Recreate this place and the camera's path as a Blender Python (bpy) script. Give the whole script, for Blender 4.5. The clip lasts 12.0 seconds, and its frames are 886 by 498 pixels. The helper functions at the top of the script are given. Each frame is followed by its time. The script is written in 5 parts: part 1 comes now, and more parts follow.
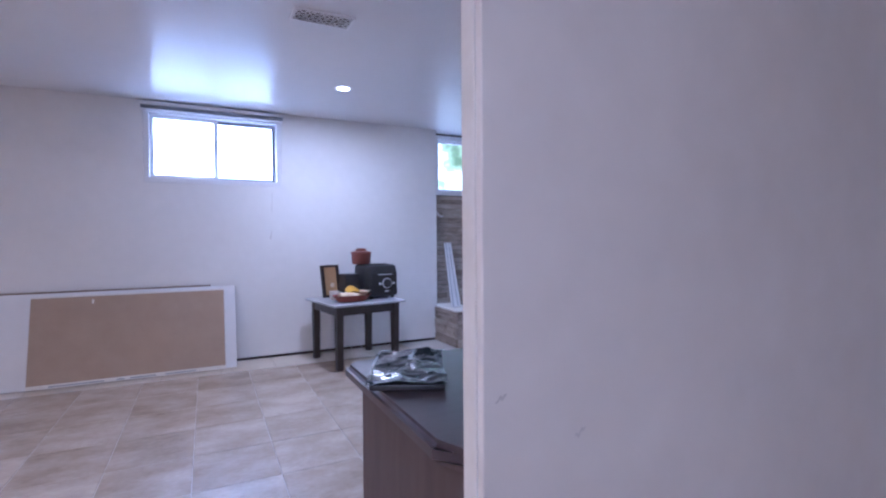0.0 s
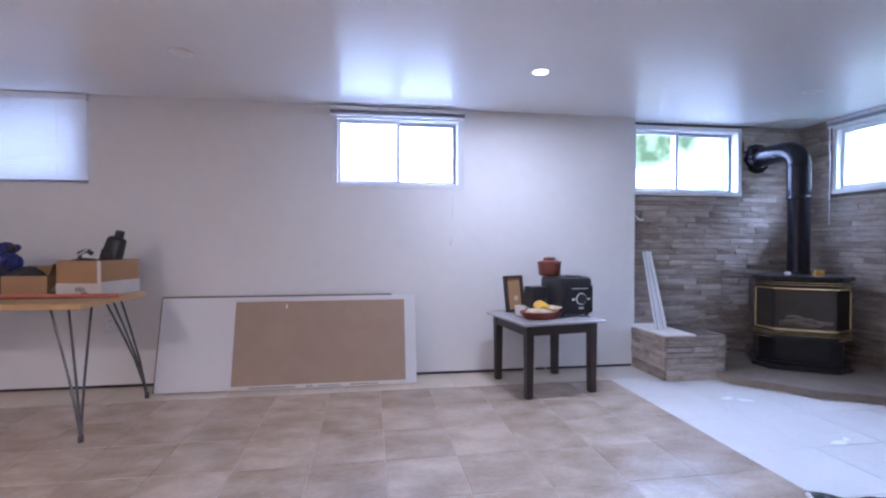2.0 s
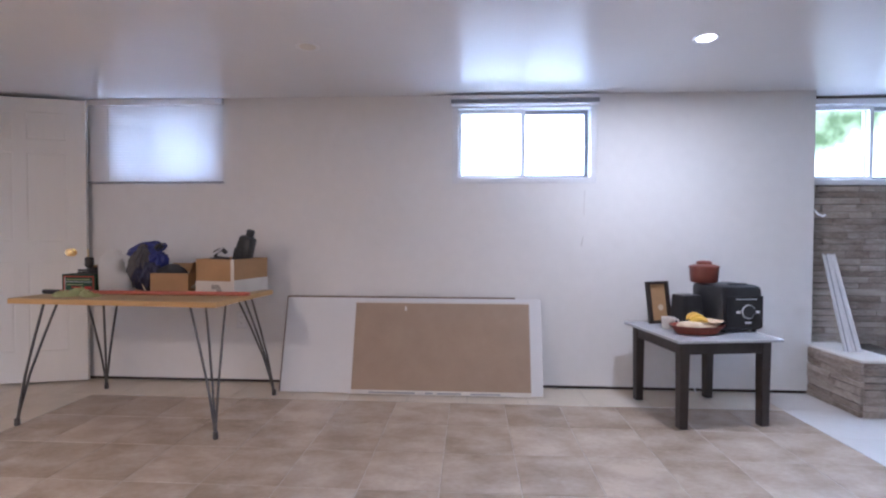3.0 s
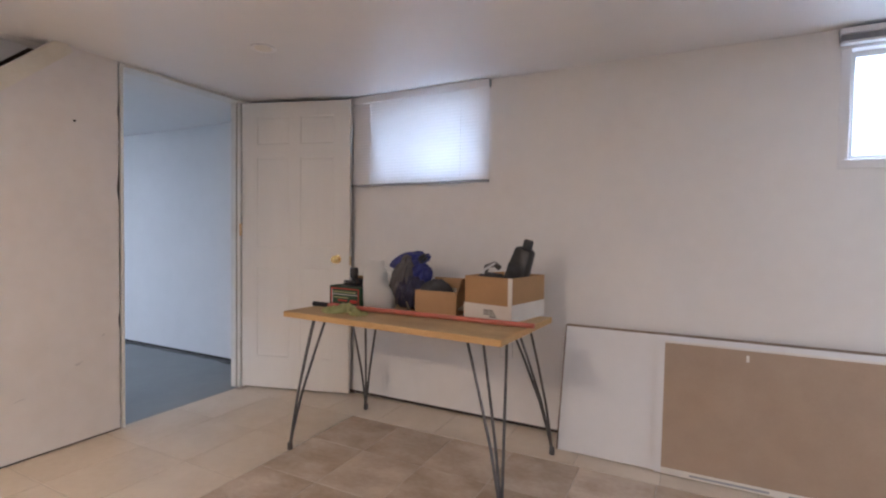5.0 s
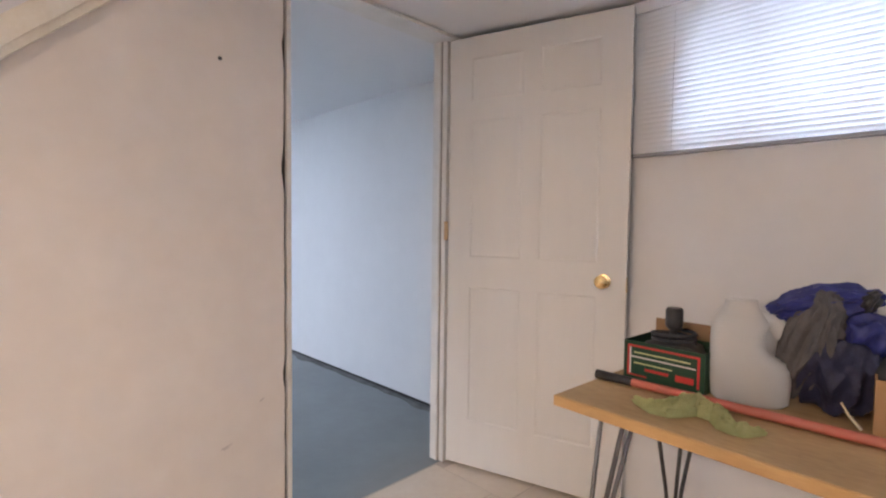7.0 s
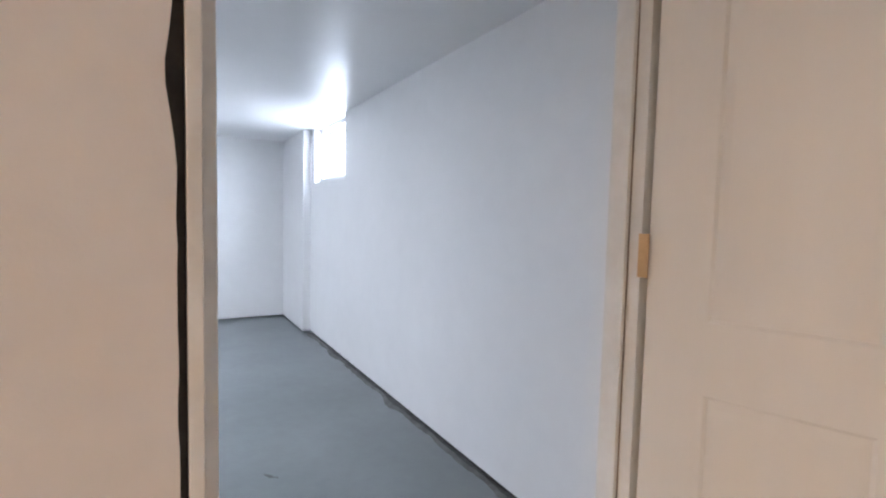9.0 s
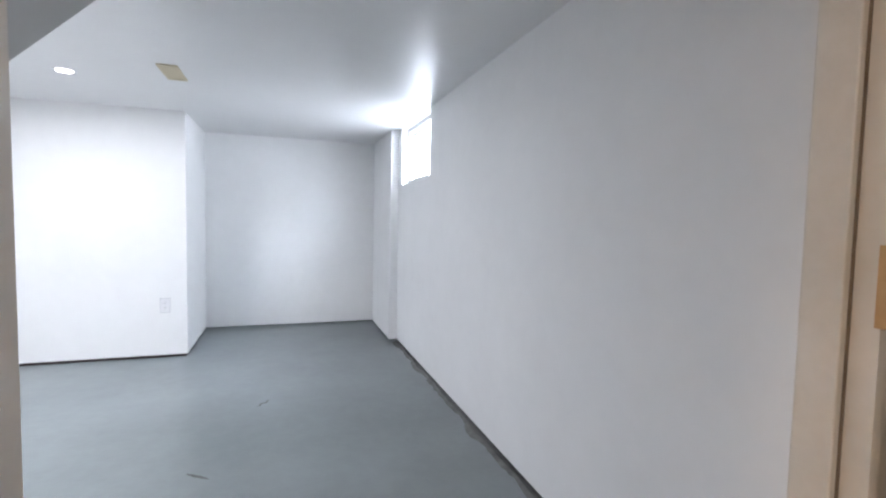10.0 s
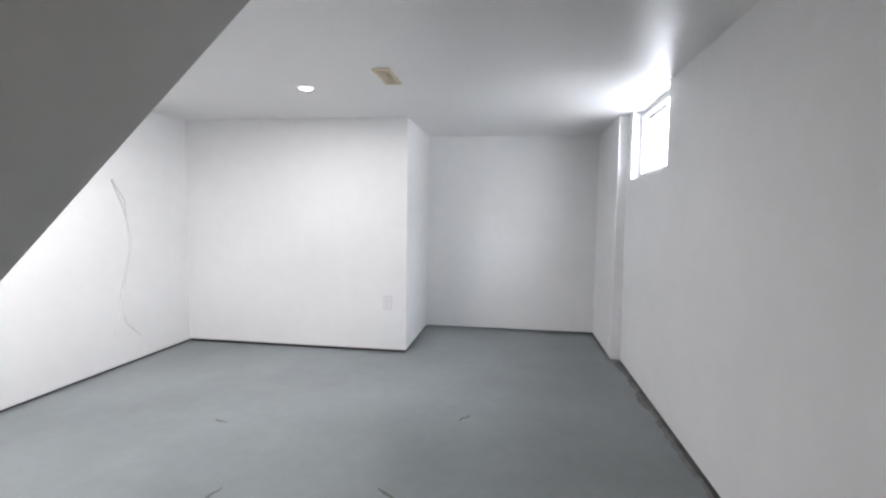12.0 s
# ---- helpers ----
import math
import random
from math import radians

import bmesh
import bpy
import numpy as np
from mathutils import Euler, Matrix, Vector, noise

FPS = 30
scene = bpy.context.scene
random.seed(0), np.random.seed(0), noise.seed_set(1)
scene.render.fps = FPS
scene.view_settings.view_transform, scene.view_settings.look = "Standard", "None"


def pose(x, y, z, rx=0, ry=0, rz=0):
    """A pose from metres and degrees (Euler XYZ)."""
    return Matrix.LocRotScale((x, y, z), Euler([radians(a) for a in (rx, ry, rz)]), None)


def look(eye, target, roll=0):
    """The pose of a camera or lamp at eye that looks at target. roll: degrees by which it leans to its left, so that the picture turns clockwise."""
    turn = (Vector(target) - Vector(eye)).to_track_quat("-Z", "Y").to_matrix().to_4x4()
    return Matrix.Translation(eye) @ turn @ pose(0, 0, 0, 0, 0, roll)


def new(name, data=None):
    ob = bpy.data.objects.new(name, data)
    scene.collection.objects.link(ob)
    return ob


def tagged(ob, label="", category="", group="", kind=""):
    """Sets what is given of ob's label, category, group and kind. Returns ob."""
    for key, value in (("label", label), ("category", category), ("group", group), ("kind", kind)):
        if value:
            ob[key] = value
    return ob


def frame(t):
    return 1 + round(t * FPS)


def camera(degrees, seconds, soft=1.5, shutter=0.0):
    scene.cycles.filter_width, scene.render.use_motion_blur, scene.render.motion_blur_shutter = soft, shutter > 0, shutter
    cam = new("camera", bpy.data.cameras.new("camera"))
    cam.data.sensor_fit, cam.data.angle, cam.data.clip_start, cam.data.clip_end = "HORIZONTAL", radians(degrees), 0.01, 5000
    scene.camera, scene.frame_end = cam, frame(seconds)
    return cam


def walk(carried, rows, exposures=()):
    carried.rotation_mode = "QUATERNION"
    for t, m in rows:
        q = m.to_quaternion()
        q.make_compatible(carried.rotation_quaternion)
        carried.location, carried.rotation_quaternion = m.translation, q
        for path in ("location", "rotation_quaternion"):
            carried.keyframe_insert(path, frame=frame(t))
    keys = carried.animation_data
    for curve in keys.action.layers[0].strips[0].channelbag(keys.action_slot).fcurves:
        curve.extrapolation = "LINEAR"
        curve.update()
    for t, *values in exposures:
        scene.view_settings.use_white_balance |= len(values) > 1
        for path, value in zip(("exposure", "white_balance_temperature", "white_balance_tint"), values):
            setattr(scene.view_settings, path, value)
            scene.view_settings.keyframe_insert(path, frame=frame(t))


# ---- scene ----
cam = camera(85.5, 12.0, soft=2.2)
PATH = [
    (0, (-0.169, 0.397, 0.995), (0.716, 2.19, 0.95), -0.4),
    (0.5, (-0.195, 0.557, 1.008), (0.559, 2.408, 0.97), -0.5),
    (1, (-0.238, 0.7, 1.021), (0.375, 2.603, 0.983), -0.3),
    (1.5, (-0.281, 0.831, 1.045), (0.19, 2.774, 1.004), -0.1),
    (2, (-0.312, 0.968, 1.024), (-0.007, 2.944, 0.997), -0.0),
    (2.5, (-0.355, 1.109, 1.059), (-0.25, 3.106, 1.015), 0.1),
    (3, (-0.454, 1.265, 1.047), (-0.569, 3.262, 1.004), 0.2),
    (3.2, (-0.505, 1.338, 1.043), (-0.711, 3.327, 1.005), 0.3),
    (4.8, (-1.1, 1.832, 1.129), (-1.912, 3.658, 1.065), 0.8),
    (5, (-1.169, 1.944, 1.122), (-2.075, 3.726, 1.061), 0.8),
    (5.5, (-1.451, 2.114, 1.131), (-2.515, 3.806, 1.058), 0.9),
    (6, (-1.756, 2.312, 1.148), (-2.961, 3.907, 1.075), 0.9),
    (6.5, (-2.065, 2.499, 1.162), (-3.386, 3.998, 1.075), 0.9),
    (7, (-2.39, 2.707, 1.158), (-3.805, 4.117, 1.062), 0.7),
    (7.5, (-2.695, 2.893, 1.194), (-4.166, 4.242, 1.065), 0.9),
    (9.5, (-3.535, 3.637, 1.201), (-5.352, 4.464, 1.082), 1.3),
    (9.8, (-3.625, 3.696, 1.197), (-5.491, 4.405, 1.077), 1.2),
    (10.5, (-3.804, 3.799, 1.201), (-5.759, 4.206, 1.079), 1.2),
    (11.5, (-4.047, 3.84, 1.235), (-6.041, 3.784, 1.086), 1.1),
    (12, (-4.096, 3.872, 1.218), (-6.07, 3.578, 1.077), 0.8),
]
EXPOSURES = [(0.0, 0.46, 4450, 26), (1.0, 0.64, 4500, 27), (2.0, 0.58, 4750, 23), (3.0, 0.6, 5000, 18), (5.0, 0.7, 5400, 14), (7.5, 1.1, 5600, 14), (9.5, 1.0, 6000, 13), (10.5, 0.72, 6350, 13), (12.0, 0.48, 6650, 14)]
walk(cam, [(t, look(eye, target, roll)) for t, eye, target, roll in PATH], EXPOSURES)

# ---- world and light ----
world = bpy.data.worlds.new("world")
scene.world = world
world.use_nodes = True
wn = world.node_tree.nodes
sky = wn.new("ShaderNodeTexSky")
sky.sky_type = "NISHITA"
sky.sun_disc = False
sky.sun_elevation = radians(50)
sky.sun_rotation = radians(70)
world.node_tree.links.new(sky.outputs[0], wn["Background"].inputs[0])
wn["Background"].inputs[1].default_value = 0.12

DAY = 34.0          # glow of the sky outside the windows
HAZE = 8.5          # glow of the pale yard below it
POT = 36.0         # watts of a recessed lamp that is on
WARM = (1.0, 0.72, 0.47)


def pot_light(x, y, z, watts, colour, size=0.09):
    data = bpy.data.lights.new("pot_light_lamp", "AREA")
    data.shape, data.size, data.energy, data.color = "DISK", size, watts, colour
    ob = new("pot_light_lamp", data)
    ob.matrix_world = pose(x, y, z)
    return ob


pot_light(0.71, 3.74, 2.026, 12, (1.0, 0.93, 0.84))
pot_light(-7.19, 2.47, 2.026, 8, (0.97, 0.98, 1.0), 0.12)
pot_light(-2.9, 0.9, 2.026, POT, WARM, 0.45)
pot_light(-1.0, -0.6, 2.026, 19, (1.0, 0.92, 0.84))
# unseen lamp, added to even out the light in the back room
pot_light(-6.2, 1.7, 2.026, 23, (0.97, 0.98, 1.0), 0.12)


# daylight in the opening of the back room window
data = bpy.data.lights.new("window_daylight", "AREA")
data.shape, data.size, data.size_y, data.energy, data.color = "RECTANGLE", 0.90, 0.50, 13, (0.90, 0.95, 1.0)
ob = new("window_daylight", data)
ob.matrix_world = look((-7.66, 5.03, 1.79), (-7.66, 4.03, 1.25))


# ---- materials ----
def mat(name, a, b=None, scale=6.0, rough=0.6, metal=0.0, bump=0.0, bscale=60.0, fine=0.25, stretch=(1, 1, 1), spec=0.5, rand=0.0, detail=6.0):
    """Two colours mixed by coarse and fine noise, with fine relief."""
    m = bpy.data.materials.new(name)
    m.use_nodes = True
    nt = m.node_tree
    N, L = nt.nodes, nt.links
    bs = N["Principled BSDF"]
    bs.inputs["Roughness"].default_value = rough
    bs.inputs["Metallic"].default_value = metal
    bs.inputs["Specular IOR Level"].default_value = spec
    b = b or tuple(c * 0.88 for c in a)
    tc = N.new("ShaderNodeTexCoord")
    geo = N.new("ShaderNodeNewGeometry")
    mp = N.new("ShaderNodeMapping")
    mp.inputs["Scale"].default_value = stretch
    info = N.new("ShaderNodeObjectInfo")
    off = N.new("ShaderNodeVectorMath")
    off.operation = "ADD"
    mul = N.new("ShaderNodeVectorMath")
    mul.operation = "SCALE"
    mul.inputs[3].default_value = 0.0
    L.new(info.outputs["Random"], mul.inputs[0])
    if rand > 0:
        mul.inputs[3].default_value = 20.0
    L.new(geo.outputs["Position"], off.inputs[0])
    L.new(mul.outputs[0], off.inputs[1])
    L.new(off.outputs[0], mp.inputs[0])
    n1 = N.new("ShaderNodeTexNoise")
    n1.inputs["Scale"].default_value = scale
    n1.inputs["Detail"].default_value = detail
    n2 = N.new("ShaderNodeTexNoise")
    n2.inputs["Scale"].default_value = scale * 9
    n2.inputs["Detail"].default_value = 3
    L.new(mp.outputs[0], n1.inputs[0])
    L.new(mp.outputs[0], n2.inputs[0])
    mixf = N.new("ShaderNodeMix")
    mixf.inputs[0].default_value = fine
    L.new(n1.outputs[0], mixf.inputs[2])
    L.new(n2.outputs[0], mixf.inputs[3])
    ramp = N.new("ShaderNodeMapRange")
    ramp.inputs[1].default_value, ramp.inputs[2].default_value = 0.32, 0.68
    L.new(mixf.outputs[0], ramp.inputs[0])
    fac = ramp.outputs[0]
    if rand > 0:
        ad = N.new("ShaderNodeMath")
        ad.operation = "MULTIPLY_ADD"
        L.new(info.outputs["Random"], ad.inputs[0])
        ad.inputs[1].default_value = rand
        sub = N.new("ShaderNodeMath")
        sub.operation = "SUBTRACT"
        L.new(fac, sub.inputs[0])
        sub.inputs[1].default_value = rand / 2
        L.new(sub.outputs[0], ad.inputs[2])
        ad.use_clamp = True
        fac = ad.outputs[0]
    mixc = N.new("ShaderNodeMix")
    mixc.data_type = "RGBA"
    mixc.inputs[6].default_value = (*a, 1)
    mixc.inputs[7].default_value = (*b, 1)
    L.new(fac, mixc.inputs[0])
    L.new(mixc.outputs[2], bs.inputs["Base Color"])
    if bump > 0:
        n3 = N.new("ShaderNodeTexNoise")
        n3.inputs["Scale"].default_value = bscale
        n3.inputs["Detail"].default_value = 4
        L.new(mp.outputs[0], n3.inputs[0])
        bp = N.new("ShaderNodeBump")
        bp.inputs["Strength"].default_value = bump
        bp.inputs["Distance"].default_value = 0.01
        L.new(n3.outputs[0], bp.inputs["Height"])
        L.new(bp.outputs[0], bs.inputs["Normal"])
    return m


def glow(name, colour, strength):
    m = bpy.data.materials.new(name)
    m.use_nodes = True
    nt = m.node_tree
    nt.nodes.clear()
    e = nt.nodes.new("ShaderNodeEmission")
    e.inputs[0].default_value, e.inputs[1].default_value = (*colour, 1), strength
    o = nt.nodes.new("ShaderNodeOutputMaterial")
    nt.links.new(e.outputs[0], o.inputs[0])
    return m


def garden_glow(name, strength):
    """Blurred leaves and bright sky far outside the window."""
    m = glow(name, (1, 1, 1), strength)
    nt = m.node_tree
    e = [n for n in nt.nodes if n.type == "EMISSION"][0]
    geo = nt.nodes.new("ShaderNodeNewGeometry")
    nz = nt.nodes.new("ShaderNodeTexNoise")
    nz.inputs["Scale"].default_value, nz.inputs["Detail"].default_value = 2.2, 5
    r = nt.nodes.new("ShaderNodeValToRGB")
    r.color_ramp.elements[0].position, r.color_ramp.elements[0].color = 0.33, (0.10, 0.15, 0.07, 1)
    r.color_ramp.elements[1].position, r.color_ramp.elements[1].color = 0.54, (0.90, 0.97, 1.0, 1)
    mid = r.color_ramp.elements.new(0.44)
    mid.color = (0.30, 0.40, 0.22, 1)
    nt.links.new(geo.outputs["Position"], nz.inputs[0])
    nt.links.new(nz.outputs[0], r.inputs[0])
    nt.links.new(r.outputs[0], e.inputs[0])
    return m


def clear_pane(name):
    m = bpy.data.materials.new(name)
    m.use_nodes = True
    nt = m.node_tree
    nt.nodes.clear()
    tr = nt.nodes.new("ShaderNodeBsdfTransparent")
    gl = nt.nodes.new("ShaderNodeBsdfGlossy")
    gl.inputs["Roughness"].default_value = 0.03
    mx = nt.nodes.new("ShaderNodeMixShader")
    mx.inputs[0].default_value = 0.06
    o = nt.nodes.new("ShaderNodeOutputMaterial")
    nt.links.new(tr.outputs[0], mx.inputs[1])
    nt.links.new(gl.outputs[0], mx.inputs[2])
    nt.links.new(mx.outputs[0], o.inputs[0])
    return m


def translucent(name, colour, amount, rough=0.5, clear=0.0):
    """Thin plastic: partly lets light through."""
    m = bpy.data.materials.new(name)
    m.use_nodes = True
    nt = m.node_tree
    bs = nt.nodes["Principled BSDF"]
    bs.inputs["Base Color"].default_value, bs.inputs["Roughness"].default_value = (*colour, 1), rough
    nz = nt.nodes.new("ShaderNodeTexNoise")
    nz.inputs["Scale"].default_value = 40
    bp = nt.nodes.new("ShaderNodeBump")
    bp.inputs["Strength"].default_value = 0.15
    nt.links.new(nz.outputs[0], bp.inputs["Height"])
    nt.links.new(bp.outputs[0], bs.inputs["Normal"])
    tl = nt.nodes.new("ShaderNodeBsdfTranslucent")
    tl.inputs[0].default_value = (*colour, 1)
    mx = nt.nodes.new("ShaderNodeMixShader")
    mx.inputs[0].default_value = amount
    nt.links.new(bs.outputs[0], mx.inputs[1])
    nt.links.new(tl.outputs[0], mx.inputs[2])
    last = mx
    if clear > 0:
        tr = nt.nodes.new("ShaderNodeBsdfTransparent")
        m2 = nt.nodes.new("ShaderNodeMixShader")
        m2.inputs[0].default_value = clear
        nt.links.new(mx.outputs[0], m2.inputs[1])
        nt.links.new(tr.outputs[0], m2.inputs[2])
        last = m2
    nt.links.new(last.outputs[0], nt.nodes["Material Output"].inputs[0])
    return m


M_WALL = mat("wall_paint", (0.80, 0.79, 0.78), (0.74, 0.73, 0.72), 1.6, 0.55, bump=0.04, bscale=180, fine=0.3)
M_WALLW = mat("scuffed_wall_paint", (0.80, 0.77, 0.74), (0.70, 0.66, 0.62), 1.3, 0.55, bump=0.04, bscale=180, fine=0.3)
M_WALL2 = mat("fresh_wall_paint", (0.86, 0.86, 0.86), (0.80, 0.80, 0.80), 1.2, 0.62, bump=0.04, bscale=150, spec=0.25)
M_CEIL = mat("gloss_ceiling_paint", (0.82, 0.82, 0.83), (0.78, 0.78, 0.79), 0.9, 0.27, bump=0.05, bscale=6, spec=0.2)
M_CEIL2 = mat("satin_ceiling_paint", (0.80, 0.80, 0.80), (0.76, 0.76, 0.76), 0.9, 0.30, bump=0.04, bscale=9)
# flat grey, darker than the whites of walls and ceilings
M_SOFFIT = mat("flat_soffit_grey", (0.62, 0.62, 0.61), (0.56, 0.56, 0.55), 1.5, 0.7, bump=0.03)
M_TRIM = mat("white_trim_paint", (0.80, 0.79, 0.76), (0.70, 0.68, 0.63), 7, 0.4, bump=0.04)
M_TRIMW = mat("aged_trim_paint", (0.74, 0.70, 0.60), (0.55, 0.48, 0.36), 9, 0.5, bump=0.05)
M_TRIMC = mat("cream_trim_paint", (0.82, 0.79, 0.70), (0.70, 0.65, 0.53), 9, 0.45, bump=0.05)
M_SCUFF = mat("scuff", (0.64, 0.61, 0.59), (0.54, 0.51, 0.49), 30, 0.7)
# near-black that puts the shade of gaps, seams and slots into the colour
M_GAPSHADE = mat("gap_shade", (0.025, 0.022, 0.02), (0.06, 0.05, 0.045), 14, 0.9)
M_DOOR = mat("door_paint", (0.80, 0.78, 0.74), (0.75, 0.73, 0.69), 3, 0.4, bump=0.06, bscale=90, stretch=(1, 1, 0.15))
M_TILE = mat("beige_tile", (0.56, 0.46, 0.365), (0.33, 0.255, 0.185), 4.2, 0.27, bump=0.08, bscale=24, fine=0.22, rand=0.4, stretch=(1, 1.5, 1))
M_CREAM = mat("cream_tile", (0.66, 0.58, 0.47), (0.55, 0.46, 0.35), 3.0, 0.36, bump=0.04, bscale=30, rand=0.3)
M_WHITET = mat("pale_tile", (0.70, 0.675, 0.65), (0.62, 0.59, 0.56), 3.0, 0.40, bump=0.03, bscale=30, rand=0.2)
M_GROUT = mat("grout", (0.52, 0.45, 0.375), (0.43, 0.37, 0.30), 20, 0.9)
M_CONC = mat("painted_concrete", (0.235, 0.258, 0.265), (0.165, 0.185, 0.190), 1.3, 0.36, bump=0.08, bscale=38, fine=0.22)
M_RUBBLE = mat("bare_cement", (0.20, 0.20, 0.195), (0.09, 0.09, 0.085), 11, 0.85, bump=0.5, bscale=40)
M_STONE = mat("ledge_stone", (0.50, 0.43, 0.365), (0.20, 0.155, 0.12), 5.0, 0.66, bump=0.35, bscale=30, fine=0.4, stretch=(1, 1, 4), rand=0.5)
M_MORTAR = mat("stone_joint", (0.13, 0.105, 0.085), (0.08, 0.065, 0.05), 20, 0.9)
M_SLAB = mat("hearth_stone", (0.30, 0.25, 0.20), (0.20, 0.165, 0.13), 5, 0.6, bump=0.2, bscale=25)
M_VINYL = mat("white_vinyl", (0.80, 0.80, 0.81), (0.74, 0.74, 0.76), 5, 0.35)
# grey parts; also carries the backlit shade of white sashes and blind slats
M_VINYLG = mat("grey_and_shaded_vinyl", (0.36, 0.37, 0.40), (0.28, 0.29, 0.32), 5, 0.4)
M_GLASS = clear_pane("window_glass")
M_BLIND = translucent("blind_slat", (0.80, 0.81, 0.83), 0.10, 0.45)
M_BLACKM = mat("black_enamel", (0.012, 0.012, 0.014), (0.022, 0.021, 0.022), 8, 0.28, bump=0.03)
M_PIPE = mat("black_pipe", (0.014, 0.013, 0.018), (0.03, 0.027, 0.035), 5, 0.22, metal=0.6)
M_BRASS = mat("brass", (0.86, 0.68, 0.36), (0.72, 0.54, 0.25), 10, 0.26, metal=1.0)
M_FIREGLASS = mat("smoked_glass", (0.055, 0.046, 0.038), (0.085, 0.07, 0.055), 4, 0.06)
M_LOG = mat("ceramic_log", (0.20, 0.16, 0.12), (0.09, 0.07, 0.05), 14, 0.9, bump=0.4)
M_IRON = mat("raw_steel", (0.16, 0.155, 0.155), (0.09, 0.085, 0.085), 12, 0.42, metal=0.7)
M_PLY = mat("pine_board", (0.60, 0.39, 0.16), (0.46, 0.28, 0.11), 4, 0.5, bump=0.06, stretch=(1, 9, 9), fine=0.35)
M_PLYT = mat("worn_board_top", (0.53, 0.37, 0.18), (0.36, 0.245, 0.115), 3.2, 0.55, bump=0.06, stretch=(1, 3, 1), fine=0.4)
M_CARD = mat("cardboard", (0.46, 0.28, 0.13), (0.40, 0.24, 0.11), 6, 0.8, bump=0.05)
M_CARDIN = mat("cardboard_inside", (0.36, 0.22, 0.11), (0.30, 0.18, 0.09), 6, 0.85)
M_WHITEP = mat("white_card", (0.76, 0.73, 0.68), (0.68, 0.64, 0.58), 6, 0.7)
M_BLACKP = mat("black_plastic", (0.018, 0.018, 0.02), (0.032, 0.032, 0.035), 12, 0.38, bump=0.04)
M_GREYP = mat("dark_grey_cloth", (0.07, 0.07, 0.075), (0.035, 0.035, 0.04), 25, 0.85, bump=0.3, bscale=120)
M_GREYF = mat("grey_fleece", (0.14, 0.13, 0.13), (0.09, 0.085, 0.085), 25, 0.9, bump=0.3, bscale=120)
M_BLUE = mat("blue_nylon", (0.035, 0.045, 0.26), (0.02, 0.025, 0.13), 14, 0.5, bump=0.12, bscale=40)
M_NAVY = mat("navy_pattern", (0.010, 0.011, 0.035), (0.04, 0.042, 0.095), 26, 0.55, bump=0.25, fine=0.3)
M_JUG = translucent("milky_plastic", (0.95, 0.94, 0.92), 0.30, 0.4, 0.12)
M_GREEN = mat("green_carton", (0.018, 0.07, 0.035), (0.012, 0.05, 0.025), 8, 0.5)
M_RED = mat("red_print", (0.62, 0.05, 0.04), None, 8, 0.5)
M_CLOTH = mat("lime_rag", (0.70, 0.72, 0.36), (0.52, 0.55, 0.24), 18, 0.9, bump=0.3, bscale=200)
M_POLE = mat("red_bar", (0.56, 0.13, 0.09), (0.44, 0.16, 0.10), 14, 0.45)
M_WOODD = mat("dark_stained_wood", (0.045, 0.032, 0.027), (0.028, 0.02, 0.017), 6, 0.42, bump=0.06, stretch=(6, 6, 1))
M_TABT = mat("pale_table_panel", (0.50, 0.50, 0.52), (0.40, 0.40, 0.42), 6, 0.25)
M_CABT = mat("dark_laminate_top", (0.075, 0.055, 0.06), (0.05, 0.036, 0.04), 5, 0.30, bump=0.02, stretch=(1, 7, 1))
M_CABS = mat("walnut_laminate", (0.10, 0.07, 0.065), (0.065, 0.045, 0.042), 5, 0.5, bump=0.03, stretch=(7, 7, 1))
M_BROWN = mat("brown_hardboard", (0.40, 0.30, 0.215), (0.36, 0.265, 0.19), 9, 0.65, bump=0.02, bscale=300)
M_PANEL = mat("white_panel_board", (0.74, 0.74, 0.75), (0.69, 0.69, 0.70), 2, 0.45)
M_EDGE = mat("raw_board_edge", (0.26, 0.21, 0.17), (0.18, 0.14, 0.11), 20, 0.8)
M_COPPER = mat("terracotta_glaze", (0.22, 0.06, 0.04), (0.14, 0.04, 0.028), 9, 0.35)
M_WICKER = mat("red_wicker", (0.30, 0.07, 0.04), (0.18, 0.04, 0.025), 50, 0.6, bump=0.5, bscale=120)
M_YELLOW = mat("yellow_skin", (0.75, 0.48, 0.05), (0.60, 0.36, 0.04), 10, 0.5)
M_YPLAST = mat("yellow_plastic", (0.72, 0.42, 0.03), (0.60, 0.33, 0.02), 10, 0.45)
M_CREAMF = mat("pale_wrapped_food", (0.72, 0.62, 0.46), (0.58, 0.44, 0.28), 22, 0.55, bump=0.2)
M_BAG = translucent("thin_plastic_bag", (0.95, 0.96, 0.97), 0.3, 0.14, 0.52)
M_FOIL = mat("dark_glossy_film", (0.022, 0.03, 0.038), (0.034, 0.046, 0.054), 9, 0.17, bump=0.22, bscale=16, fine=0.2)
M_AMBER = mat("amber_glass", (0.045, 0.018, 0.01), (0.03, 0.012, 0.007), 6, 0.08)
M_TAN = mat("light_wood_board", (0.55, 0.40, 0.24), (0.45, 0.31, 0.17), 5, 0.55, stretch=(8, 1, 8))
M_IVORY = mat("ivory_plastic", (0.66, 0.58, 0.40), (0.58, 0.50, 0.33), 6, 0.45)
M_BARE = mat("bare_wood_mortise", (0.62, 0.42, 0.22), (0.50, 0.32, 0.16), 20, 0.7)
M_LED = glow("lamp_lens", (1.0, 0.97, 0.93), 9.0)
M_SKYW = glow("bright_sky", (0.78, 0.89, 1.0), DAY)
